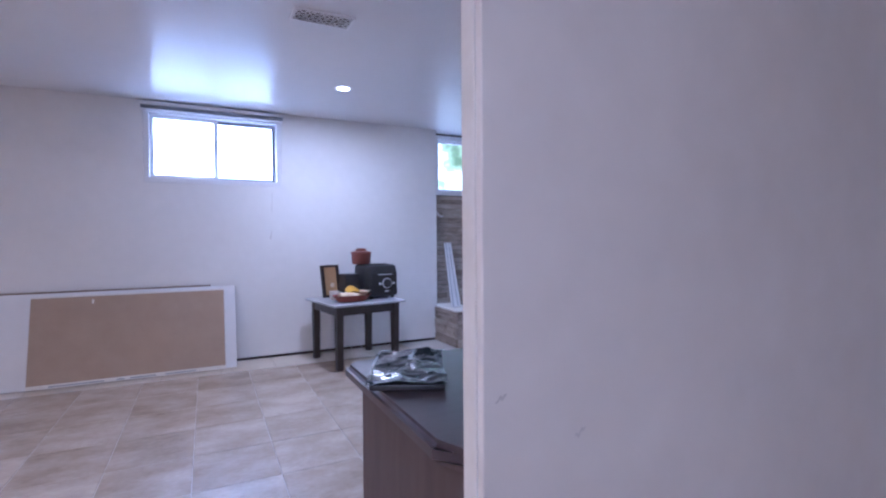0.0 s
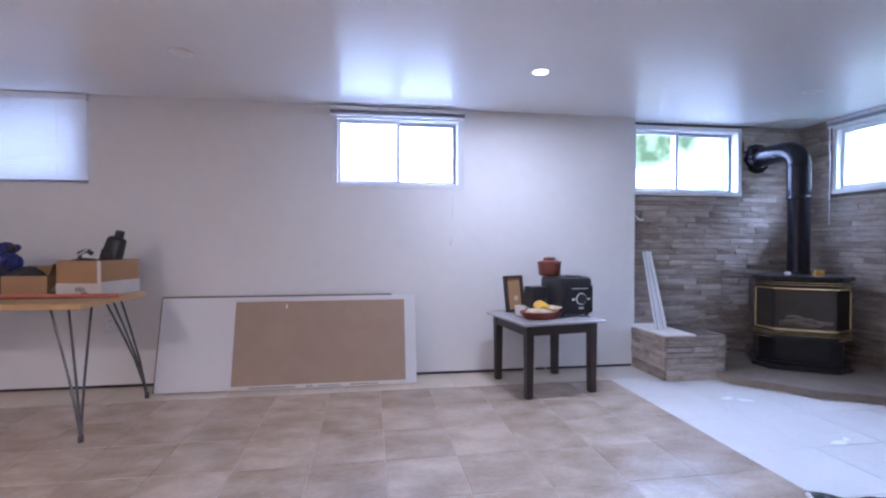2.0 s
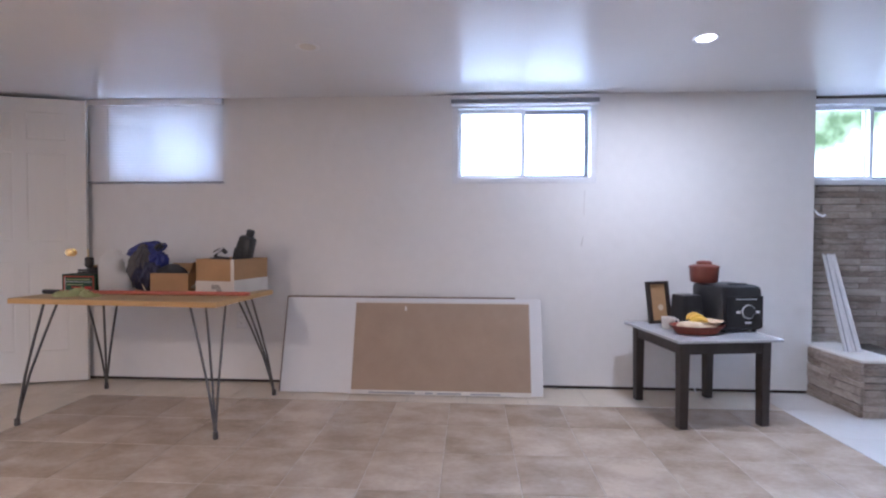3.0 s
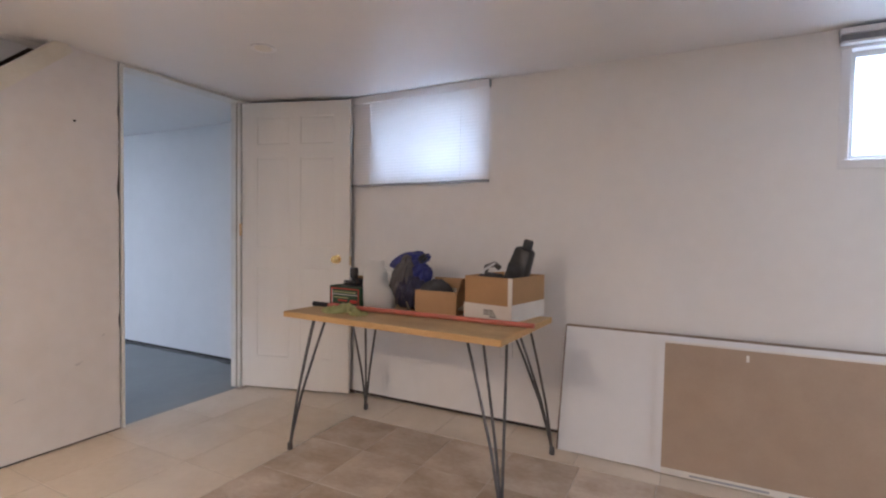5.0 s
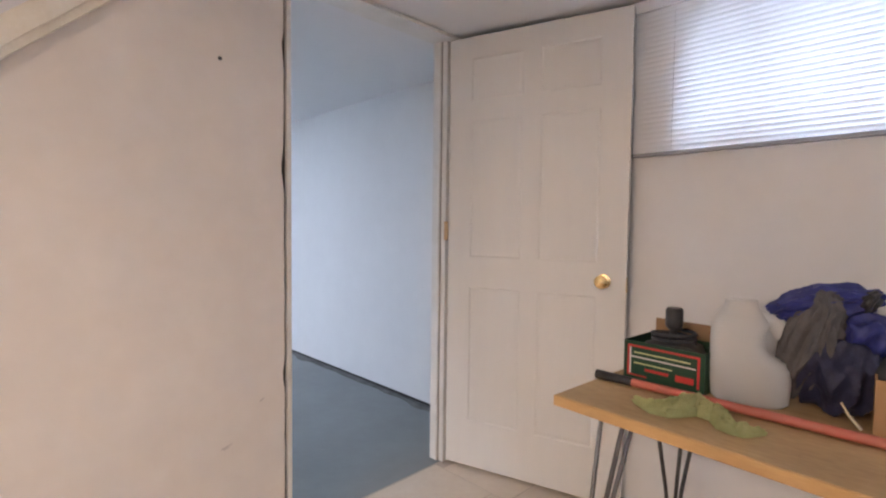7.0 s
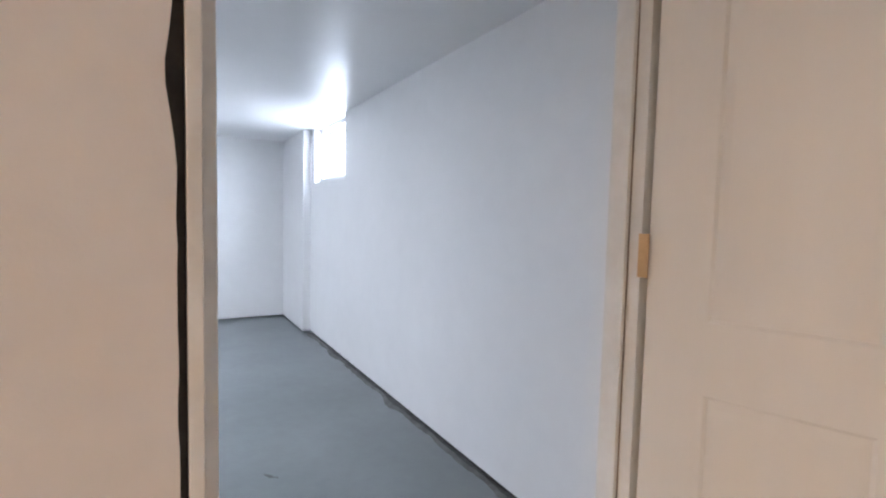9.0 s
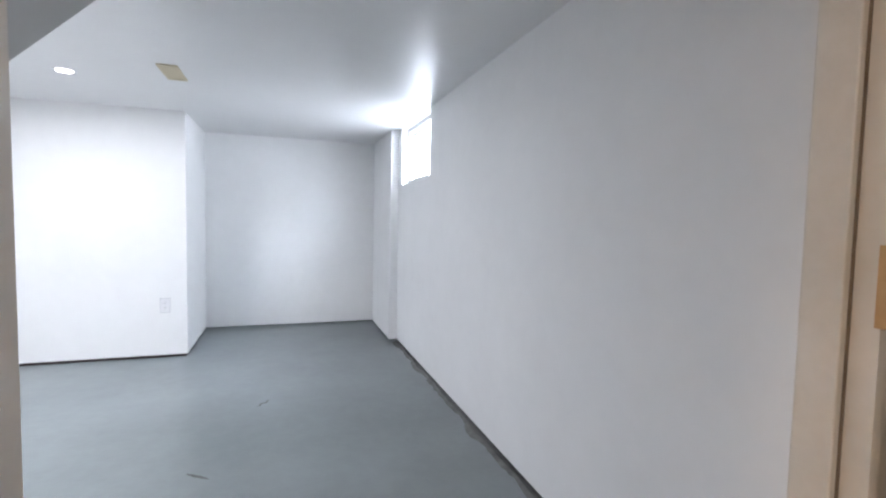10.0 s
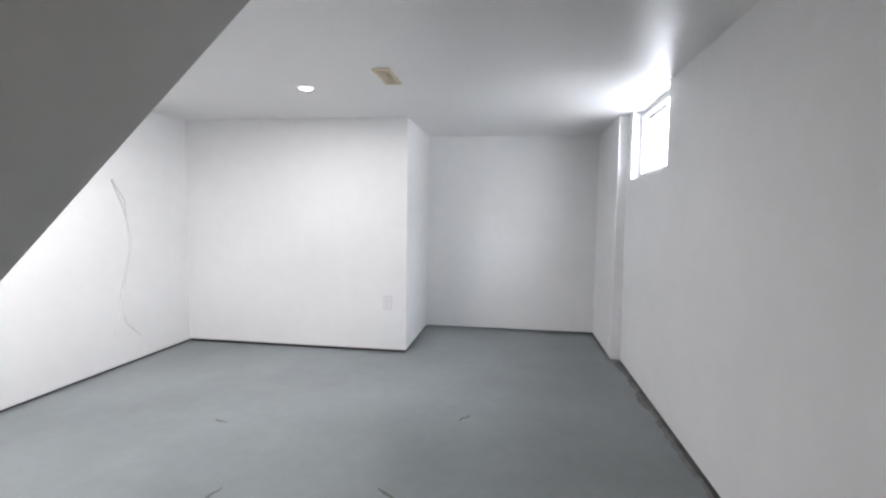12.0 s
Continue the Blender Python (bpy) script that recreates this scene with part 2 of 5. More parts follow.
M_HAZE = glow("pale_yard", (0.80, 0.90, 1.0), HAZE)
M_GARD = garden_glow("garden_light", 2.6)
M_GRAVEL = mat("gravel", (0.26, 0.25, 0.23), (0.18, 0.17, 0.16), 25, 0.9, bump=0.4)
M_GRASS = mat("grass", (0.06, 0.10, 0.03), (0.04, 0.07, 0.02), 8, 0.9, bump=0.5)
# bright white that paints the sun patches on the floor
M_SUNPATCH = mat("sun_patch_white", (0.9, 0.9, 0.9), (0.86, 0.86, 0.86), 9, 0.5)
M_INK = mat("dark_print", (0.05, 0.05, 0.05), None, 9, 0.6)


# ---- builders ----
def finish(bm, name, material, parent=None, smooth=False):
    bmesh.ops.recalc_face_normals(bm, faces=bm.faces)
    me = bpy.data.meshes.new(name)
    bm.to_mesh(me)
    bm.free()
    me.materials.append(material)
    if smooth:
        for p in me.polygons:
            p.use_smooth = True
        me.set_sharp_from_angle(angle=radians(38))
    ob = new(name, me)
    if parent is not None:
        ob.parent = parent
    return ob


def part(name, bm, material, parent, label="", smooth=False):
    ob = finish(bm, name, material, parent, smooth)
    return tagged(ob, label)


def thing(name, m, label, category, group=""):
    ob = new(name)
    ob.matrix_world = m
    ob.empty_display_size = 0.1
    return tagged(ob, label, category, group)


def add_box(bm, x0, x1, y0, y1, z0, z1, bevel=0.0, m=None):
    vs = bmesh.ops.create_cube(bm, size=1)["verts"]
    for v in vs:
        v.co = Vector(((x0 + x1) / 2 + v.co.x * (x1 - x0), (y0 + y1) / 2 + v.co.y * (y1 - y0), (z0 + z1) / 2 + v.co.z * (z1 - z0)))
    if bevel > 0:
        es = list({e for v in vs for e in v.link_edges})
        r = bmesh.ops.bevel(bm, geom=es, offset=bevel, segments=2, affect="EDGES", profile=0.5)
        vs = list({v for f in r["faces"] for v in f.verts} | {v for v in vs if v.is_valid})
    if m is not None:
        for v in vs:
            v.co = m @ v.co
    return bm


def boxm(*a, bevel=0.0, m=None):
    return add_box(bmesh.new(), *a, bevel=bevel, m=m)


def lathe(profile, seg=28, bm=None, m=None):
    """Turned shape from (radius, height) pairs."""
    bm = bm or bmesh.new()
    rings = []
    for r, z in profile:
        ring = []
        for i in range(seg):
            a = 2 * math.pi * i / seg
            p = Vector((max(r, 0.0005) * math.cos(a), max(r, 0.0005) * math.sin(a), z))
            ring.append(bm.verts.new(m @ p if m else p))
        rings.append(ring)
    for a, b in zip(rings, rings[1:]):
        for i in range(seg):
            bm.faces.new((a[i], a[(i + 1) % seg], b[(i + 1) % seg], b[i]))
    bm.faces.new(rings[0][::-1])
    bm.faces.new(rings[-1])
    return bm


def tube(points, r, seg=10, bm=None):
    """A round bar along points."""
    bm = bm or bmesh.new()
    pts = [Vector(p) for p in points]
    rings = []
    for i, p in enumerate(pts):
        d = (pts[min(i + 1, len(pts) - 1)] - pts[max(i - 1, 0)]).normalized()
        u = d.orthogonal().normalized() if i == 0 else (u - d * u.dot(d)).normalized()
        v = d.cross(u)
        rr = r[i] if isinstance(r, (list, tuple)) else r
        rings.append([bm.verts.new(p + rr * (math.cos(2 * math.pi * k / seg) * u + math.sin(2 * math.pi * k / seg) * v)) for k in range(seg)])
    for a, b in zip(rings, rings[1:]):
        for k in range(seg):
            bm.faces.new((a[k], a[(k + 1) % seg], b[(k + 1) % seg], b[k]))
    bm.faces.new(rings[0][::-1])
    bm.faces.new(rings[-1])
    return bm


def prism(poly, axis, a, b):
    """An upright outline (pairs) pushed along an axis from a to b."""
    bm = bmesh.new()

    def put(p, t):
        return {"x": (t, p[0], p[1]), "y": (p[0], t, p[1]), "z": (p[0], p[1], t)}[axis]
    lo = [bm.verts.new(put(p, a)) for p in poly]
    hi = [bm.verts.new(put(p, b)) for p in poly]
    bm.faces.new(lo)
    bm.faces.new(hi[::-1])
    n = len(poly)
    for i in range(n):
        bm.faces.new((lo[i], hi[i], hi[(i + 1) % n], lo[(i + 1) % n]))
    return bm


def crumple(bm, amount, scale, seed=0):
    for v in bm.verts:
        v.co += amount * noise.noise_vector(v.co * scale + Vector((seed, seed * 1.7, seed * 0.3)))
    return bm


def blob(rx, ry, rz, amount=0.0, scale=8.0, seed=0, sub=3, bm=None, m=None):
    bm = bm or bmesh.new()
    vs = bmesh.ops.create_icosphere(bm, subdivisions=sub, radius=1)["verts"]
    for v in vs:
        v.co = Vector((v.co.x * rx, v.co.y * ry, v.co.z * rz))
        v.co += amount * noise.noise_vector(v.co * scale + Vector((seed, seed * 1.7, 0)))
        if m is not None:
            v.co = m @ v.co
    return bm


def wall_bm(a0, a1, z0, z1, d0, d1, openings, axis="x"):
    """A thick wall along an axis with square openings (a0, a1, z0, z1) through it."""
    bm = bmesh.new()
    cuts = sorted({a0, a1, *[o[0] for o in openings], *[o[1] for o in openings]})
    for c0, c1 in zip(cuts, cuts[1:]):
        here = sorted([o for o in openings if o[0] < (c0 + c1) / 2 < o[1]], key=lambda o: o[2])
        z = z0
        for o in here + [(0, 0, z1, z1)]:
            if o[2] - z > 0.001:
                if axis == "x":
                    add_box(bm, c0, c1, d0, d1, z, o[2])
                else:
                    add_box(bm, d0, d1, c0, c1, z, o[2])
            z = o[3]
    bmesh.ops.remove_doubles(bm, verts=bm.verts, dist=0.0005)
    return bm


def structure(name, bm, material, label="", parent=None, smooth=False):
    return tagged(finish(bm, name, material, parent, smooth), label, "", "", "structure")


# ---- the large structure ----
H = 2.05
NY = 4.64        # white north wall
BY = 4.76        # stone alcove, north face
EX = 3.53        # stone alcove, east face
WX = -3.985      # west wall
R2N, R2S, R2W, R2P = 4.775, 0.853, -9.19, -8.165
W1 = (-3.09, -2.27, 1.45, 2.0)
W2 = (-0.585, 0.412, 1.436, 2.0)
W3 = (1.90, 2.95, 1.43, 2.03)
W4 = (3.445, 4.46, 1.43, 2.0)
W5 = (-8.12, -7.2, 1.52, 2.045)

structure("wall_north", wall_bm(WX + 0.001, 1.856, 0.022, H, NY, 5.0, [W1, W2]), M_WALL, "off-white painted basement wall with scuffs")
# solid dark strips under the wall boards, the gap's shade in their colour
structure("wall_gap_north", boxm(-3.98, 1.85, NY + 0.012, NY + 0.1, -0.01, 0.022), M_GAPSHADE, "near-black strip painting the shade in the gap under the wall board")
alcove_n = structure("wall_alcove_north", wall_bm(1.856, 3.75, -0.01, H, BY + 0.012, 5.0, [W3]), M_MORTAR, "grey brown stacked ledge stone wall behind the stove")
alcove_e = structure("wall_alcove_east", wall_bm(3.36, BY + 0.012, -0.01, H, EX + 0.012, 3.75, [(W4[0], W4[1], W4[2], W4[3])], "y"), M_MORTAR, "grey brown stacked ledge stone wall with a window")
structure("wall_east", boxm(3.46, 3.75, -1.8, 3.42, 0.02, H), M_WALL, "white painted wall beside the stone alcove")
structure("wall_south", boxm(-5.3, 3.75, -1.95, -1.8, 0, H), M_WALL, "white painted wall")
structure("wall_partition", boxm(0.101, 3.46, 0.848, 0.894, 0, H, bevel=0.002), M_WALLW, "greyish white partition wall end with worn corner")
structure("trim_partition", boxm(0.098, 0.1005, 0.858, 0.885, 0, H - 0.001), M_TRIM, "worn corner bead of the partition")

# west wall, cut along the stair
def stair_z(y, lift=0.0):
    return 2.02 + 0.944 * (y - 3.28) + lift

YT = 3.28 + (H - 2.02 - 0.06) / 0.944
# torn board edge beside the door opening
torn = []
for i in range(70):
    z = 0.011 + (H - 0.012) * i / 69
    bite = 0.010 * math.exp(-((z - 1.36) / 0.055) ** 2) + 0.008 * math.exp(-((z - 0.62) / 0.03) ** 2) + 0.006 * math.exp(-((z - 1.78) / 0.04) ** 2)
    torn.append((3.504 - bite + 0.0022 * noise.noise(Vector((z * 14, 2, 0))) + 0.0015 * noise.noise(Vector((z * 45, 5, 0))), z))
structure("wall_west", prism([(-1.8, 0.011)] + torn + [(3.504, H), (YT, H), (1.25, stair_z(1.25, 0.06)), (-1.8, stair_z(1.25, 0.06))], "x", -4.085, WX), M_WALLW, "stained off-white wall under the stair")
structure("wall_west_hinge_side", boxm(-4.085, WX, 4.391, NY + 0.36, 0.02, H), M_WALLW, "short white wall beside the door")
structure("wall_gap_west", boxm(-4.07, WX - 0.01, 1.25, 3.50, -0.01, 0.011), M_GAPSHADE, "near-black strip painting the shade in the gap under the wall board")
# sloping cap of the stair wall
dy, dz = math.cos(math.atan(0.944)), math.sin(math.atan(0.944))
y_hi = 3.28 + (H - 0.03 - 2.02) / 0.944
cap = [(y_hi, stair_z(y_hi)), (1.2, stair_z(1.2)), (1.2 - 0.075 * dz, stair_z(1.2) + 0.075 * dy), (y_hi - 0.075 * dz, stair_z(y_hi) + 0.075 * dy)]
structure("trim_stair_cap", prism(cap, "x", WX - 0.064, WX + 0.018), M_TRIMC, "cream painted sloping stair trim board")
structure("trim_stair_moulding", prism([(y_hi - 0.02 * dz, stair_z(y_hi) + 0.02 * dy), (1.2 - 0.02 * dz, stair_z(1.2) + 0.02 * dy), (1.2 - 0.055 * dz, stair_z(1.2) + 0.055 * dy), (y_hi - 0.055 * dz, stair_z(y_hi) + 0.055 * dy)], "x", WX + 0.018, WX + 0.023), M_TRIMC, "raised band of the stair trim")
# white board deeper in the stairwell; a near-black sheet paints the slot's shade below
up = 0.075 / dy + 0.012
y_p = 3.28 + (H - 2.02 - up) / 0.944
structure("wall_above_stair_cap", prism([(y_p, H), (1.2, stair_z(1.2) + up), (-1.8, stair_z(1.2) + up), (-1.8, H)], "x", WX - 0.22, WX - 0.20), M_WALL2, "white board above the stair trim")
structure("stair_slot", prism([(y_hi, H - 0.001), (1.2, stair_z(1.2)), (1.2, H - 0.001)], "x", WX - 0.245, WX - 0.2205), M_GAPSHADE, "near-black sheet painting the shade in the slot above the stair trim")
# stair body, its soffit and its far wall
SX = -5.22
def soffit_z(y):
    return 1.79 + 0.947 * (y - 3.28)
y_top = 3.28 + (H - 1.79) / 0.947
y_bot = 3.28 - 1.79 / 0.947
structure("ceiling_over_stair", boxm(SX - 0.06, -4.0885, -1.9, y_top + 0.02, H, H + 0.08), M_WALL2, "white ceiling over the stair")
structure("stair_soffit", prism([(y_top, H), (y_bot, 0.0), (y_bot, 0.12), (y_top - 0.12, H)], "x", SX, -4.086), M_SOFFIT, "grey sloping underside of the stair")
structure("wall_stairwell", prism([(y_top - 0.05, H), (y_bot - 0.05, 0.0), (-1.8, 0.0), (-1.8, H)], "x", SX + 0.002, SX + 0.06), M_WALL2, "white wall beside the stair")

# ceilings
structure("ceiling", boxm(-4.088, 3.75, -1.9, 5.0, H, H + 0.08), M_CEIL, "glossy white painted ceiling")
bm = boxm(SX - 0.06, -4.089, y_top + 0.021, 5.0, H, H + 0.08)
add_box(bm, -9.4, SX - 0.06, 0.7, 5.0, H, H + 0.08)
structure("ceiling_back_room", bm, M_CEIL2, "white painted back room ceiling")

# floors
structure("floor", boxm(-4.03, 3.75, -1.95, 5.0, -0.12, -0.0018), M_GROUT, "grouted tile floor of the basement room")
structure("floor_back_room", boxm(-9.4, -4.03, 0.6, 5.0, -0.12, -0.002), M_CONC, "grey painted concrete floor")
structure("floor_stair_foot", boxm(-5.3, -4.03, -1.95, 0.6, -0.12, -0.003), M_CONC, "grey painted concrete floor")

# back room
structure("wall_back_north", wall_bm(-8.25, -4.086, 0.025, H, R2N, 5.0, [W5]), M_WALL2, "white painted back room wall with a high window")
structure("wall_gap_back_north", boxm(-8.24, -4.09, R2N + 0.012, R2N + 0.1, -0.01, 0.025), M_GAPSHADE, "near-black strip painting the shade in the gap under the wall board")
structure("wall_niche_north", boxm(R2W, -8.25, 4.70, 5.0, 0.02, H), M_WALL2, "white painted niche wall")
structure("wall_back_west", boxm(-9.4, R2W, 2.7, 5.0, 0.02, H), M_WALL2, "white painted niche end wall")
structure("wall_protruding", boxm(R2W, R2P, 0.7, 2.945, 0.022, H), M_WALL2, "white boxed-out wall with an outlet")
structure("wall_gap_protruding", boxm(R2W - 0.1, R2P - 0.012, 0.86, 2.933, -0.01, 0.022), M_GAPSHADE, "near-black strip painting the shade in the gap under the wall board")
structure("wall_back_south", boxm(R2P, SX - 0.06, 0.7, R2S, 0.015, H), M_WALL2, "white painted wall with a loose cable")
structure("wall_gap_back_south", boxm(R2P, SX - 0.06, 0.7, R2S - 0.012, -0.01, 0.015), M_GAPSHADE, "near-black strip painting the shade in the gap under the wall board")
structure("wall_stair_foot", boxm(SX - 0.06, -4.0, 0.62, 0.70, 0, 0.95), M_WALL2, "white wall below the stair")

# cement residue along the back room wall
bm = bmesh.new()
random.seed(4)
prev = None
for i in range(120):
    x = -8.22 + i * (4.1 / 119)
    w = 0.040 + 0.045 * noise.noise(Vector((x * 4, 0, 0))) + 0.02 * noise.noise(Vector((x * 17, 3, 0)))
    cur = [bm.verts.new((x, R2N + 0.012, 0.004)), bm.verts.new((x, R2N - w * 0.5, 0.010 + 0.006 * noise.noise(Vector((x * 30, 1, 0))))), bm.verts.new((x, R2N - max(w, 0.01), -0.0015))]
    if prev:
        bm.faces.new((prev[0], cur[0], cur[1], prev[1]))
        bm.faces.new((prev[1], cur[1], cur[2], prev[2]))
    prev = cur
structure("trim_cement_residue", bm, M_RUBBLE, "rough bare cement strip along the wall foot")

# door lining
lining = structure("door_frame", boxm(-4.095, WX + 0.003, 3.514, 3.531, 0, 2.03, bevel=0.0015), M_TRIM, "white painted door lining")
part("hinge_jamb", boxm(-4.095, -4.014, 4.338, 4.389, 0, 2.03), M_TRIM, lining)
part("head_jamb", boxm(-4.095, WX + 0.006, 3.514, 4.389, 2.031, 2.046), M_TRIM, lining)
part("stop_bead", boxm(-4.093, -4.045, 3.5315, 3.551, 0, 2.03, bevel=0.002), M_TRIM, lining)
part("stop_bead", boxm(-4.093, -4.045, 4.326, 4.3375, 0, 2.03, bevel=0.002), M_TRIM, lining)
# thin box drawn as the dark shading line along the bead
part("bead_seam", boxm(-4.0448, -4.0425, 3.5312, 3.5345, 0, 2.03), M_GAPSHADE, lining, "thin dark box painting the shading line beside the stop bead")
part("bead_seam", boxm(-4.0448, -4.0425, 4.3350, 4.3378, 0, 2.03), M_EDGE, lining, "open brown seam beside the stop bead")
# solid strip whose near-black colour paints the shade inside the gap
part("rough_gap", boxm(-4.0845, WX - 0.014, 3.47, 3.5135, 0, 2.045), M_GAPSHADE, lining, "near-black strip painting the shade in the open gap beside the lining")

# outside
structure("ground", boxm(-60, 60, 5.0, 60, 0.9, 1.3), M_GRAVEL, "pale gravel outside the windows")
structure("ground_east", boxm(3.75, 60, -60, 4.999, 0.9, 1.3), M_GRASS, "grass outside the window")
structure("backdrop_haze", boxm(-12, 2.3, 6.3, 6.32, 1.3, 2.6), M_HAZE, "overexposed pale yard outside")
structure("backdrop_sky", boxm(-12, 9.0, 6.64, 6.66, 2.6, 5.2), M_SKYW, "overexposed daylight sky outside")
structure("backdrop_garden", boxm(2.3, 9.0, 6.6, 6.62, 1.3, 2.9), M_GARD, "bright leaves and sky outside")
structure("backdrop_garden_east", boxm(5.6, 5.62, -1.0, 6.6, 1.3, 2.9), M_GARD, "bright leaves and sky outside")
structure("backdrop_sky_east", boxm(5.66, 5.68, -1.0, 6.6, 2.9, 5.2), M_SKYW, "overexposed daylight sky outside")
structure("outer_wall", boxm(-9.6, 3.75, 5.0, 5.02, -0.1, 1.3), M_MORTAR, "foundation wall below ground")


# ---- windows ----
def window(name, o, m, label, mull=0.5, blind=False, dark=True):
    """Sliding window in a wall opening; local x along the wall, y outward."""
    w, h = o[1] - o[0], o[3] - o[2]
    root = new(name)
    root.matrix_world = m
    tagged(root, label, "", "", "structure")
    f = 0.040
    for nm, b in (("window_sill", (0, w, -0.006, 0.16, 0, f)), ("frame_head", (0, w, 0.0, 0.16, h - f, h)), ("frame_side", (0, f, 0.0, 0.16, f, h - f)), ("frame_side", (w - f, w, 0.0, 0.16, f, h - f))):
        part(nm, boxm(*b, bevel=0.003), M_VINYL, root)
    xm = w * mull
    # dark: outer sash of a white window in grey, its backlit shade painted
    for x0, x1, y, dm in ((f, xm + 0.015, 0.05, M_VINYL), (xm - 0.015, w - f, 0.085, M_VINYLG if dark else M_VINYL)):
        bm = bmesh.new()
        s = 0.026
        add_box(bm, x0, x1, y, y + 0.03, f, f + s)
        add_box(bm, x0, x1, y, y + 0.03, h - f - s, h - f)
        add_box(bm, x0, x0 + s, y, y + 0.03, f + s, h - f - s)
        add_box(bm, x1 - s, x1, y, y + 0.03, f + s, h - f - s)
        sash = part("sash", bm, dm, root)
        p = part("pane", boxm(x0 + s, x1 - s, y + 0.012, y + 0.018, f + s, h - f - s), M_GLASS, sash)
        p.visible_shadow = False
    return root


w1 = window("window_1", W1, pose(W1[0], NY + 0.03, W1[2]), "white sliding window behind a closed blind", 0.335, dark=False)
part("mullion", boxm(0.258, 0.292, 0.0, 0.05, 0.041, 0.509, bevel=0.003), M_VINYL, w1)
window("window_2", W2, pose(W2[0], NY + 0.004, W2[2]), "white vinyl sliding basement window", 0.50)
window("window_3", W3, pose(W3[0], BY + 0.004, W3[2]), "white vinyl sliding window with garden view", 0.43)
window("window_4", W4, pose(EX + 0.004, W4[1], W4[2], 0, 0, -90), "white vinyl sliding window over the stone wall", 0.62)
window("window_5", W5, pose(W5[0], R2N + 0.065, W5[2]), "white vinyl sliding window of the back room", 0.5, dark=False)


def blind_thing(x0, x1, ztop, zbot, y, label, pitch=0.0195):
    root = thing("window_blind", pose(x0, y, zbot), label, "blind")
    w, h = x1 - x0, ztop - zbot
    n = int((h - 0.045) / pitch)
    part("headrail", boxm(0, w, -0.018, 0.014, min(h - 0.026, 0.024 + (n - 1) * pitch + 0.009), h, bevel=0.003), M_VINYL, root)
    part("bottom_rail", boxm(0.002, w - 0.002, -0.012, 0.010, 0, 0.014, bevel=0.003), M_VINYLG, root)
    n = int((h - 0.045) / pitch)
    shared = None
    for i in range(n):
        if shared is None:
            bm = bmesh.new()
            rows = []
            for k in range(5):
                u = (k / 4 - 0.5) * 0.025
                c = 0.002 * math.cos(math.pi * (k / 4 - 0.5))
                a = radians(73)
                rows.append([bm.verts.new((xx, u * math.cos(a) - c * math.sin(a), -u * math.sin(a) - c * math.cos(a))) for xx in (0.004, w - 0.004)])
            for a, b in zip(rows, rows[1:]):
                bm.faces.new((a[0], a[1], b[1], b[0]))
            ob = part("slat", bm, M_BLIND, root, smooth=True)
            shared = ob.data
        else:
            ob = new("slat", shared)
            ob.parent = root
        ob.location = (0, 0, 0.024 + i * pitch)
    for xx in (w * 0.18, w * 0.82):
        part("ladder_cord", tube([(xx, -0.014, 0.01), (xx, -0.014, h - 0.02)], 0.001, 6), M_VINYL, root)
    return root


blind_thing(-3.27, -2.23, 2.046, 1.440, NY - 0.0155, "closed white slatted blind over the window")


def raised_blind(m, w, label, cords=()):
    root = thing("raised_blind", m, label, "blind")
    part("headrail", boxm(-0.012, w + 0.012, -0.045, -0.003, 0.0, 0.026, bevel=0.003), M_VINYL, root)
    # slats of the white blind in grey, the stack's shade in the colour
    for k in range(6):
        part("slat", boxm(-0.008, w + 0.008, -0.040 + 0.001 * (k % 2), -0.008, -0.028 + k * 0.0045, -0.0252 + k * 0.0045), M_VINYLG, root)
    part("bottom_rail", boxm(-0.008, w + 0.008, -0.042, -0.006, -0.040, -0.029, bevel=0.002), M_VINYL, root)
    for x, l in cords:
        part("pull_cord", tube([(x, -0.05, -0.02), (x + 0.004, -0.05, -l * 0.5), (x, -0.05, -l)], 0.003, 6), M_VINYL, root)
    return root


raised_blind(pose(W2[0], NY, 2.012), W2[1] - W2[0], "white blind drawn up under the ceiling")
raised_blind(pose(EX, W4[1], 2.020, 0, 0, -90), W4[1] - W4[0], "white blind drawn up over the window", ((0.03, 0.85), (0.86, 1.10)))

# ---- door ----
door_dir = math.degrees(math.atan2(4.575 - 4.35, -3.225 + 4.005))
DW, DH = 0.81, 2.012
door = thing("door_1", pose(-4.002, 4.348, 0.015, 0, 0, door_dir), "open white six-panel moulded door", "door")
tagged(door, kind="structure")
bm = bmesh.new()
xs = [0, 0.115, 0.365, 0.445, 0.695, DW]
zs = [0, 0.22, 0.86, 1.0, 1.63, 1.72, 1.915, DH]
th = 0.035
for side in (0, 1):
    y = 0.0 if side == 0 else th
    grid = [[bm.verts.new((x, y, z)) for x in xs] for z in zs]
    panels = []
    for j in range(len(zs) - 1):
        for i in range(len(xs) - 1):
            f = bm.faces.new((grid[j][i], grid[j][i + 1], grid[j + 1][i + 1], grid[j + 1][i]))
            if i in (1, 3) and j in (1, 3, 5):
                panels.append(f)
    s = 1 if side == 0 else -1
    for f in panels:
        bmesh.ops.recalc_face_normals(bm, faces=[f])
        r = bmesh.ops.inset_individual(bm, faces=[f], thickness=0.010)
        for v in f.verts:
            v.co.y += s * 0.0035
        bmesh.ops.inset_individual(bm, faces=[f], thickness=0.022)
        for v in f.verts:
            v.co.y -= s * 0.002
    if side == 0:
        front = grid
for j in range(len(zs) - 1):
    for i in (0, len(xs) - 1):
        bm.faces.new((front[j][i], front[j + 1][i], grid[j + 1][i], grid[j][i]))
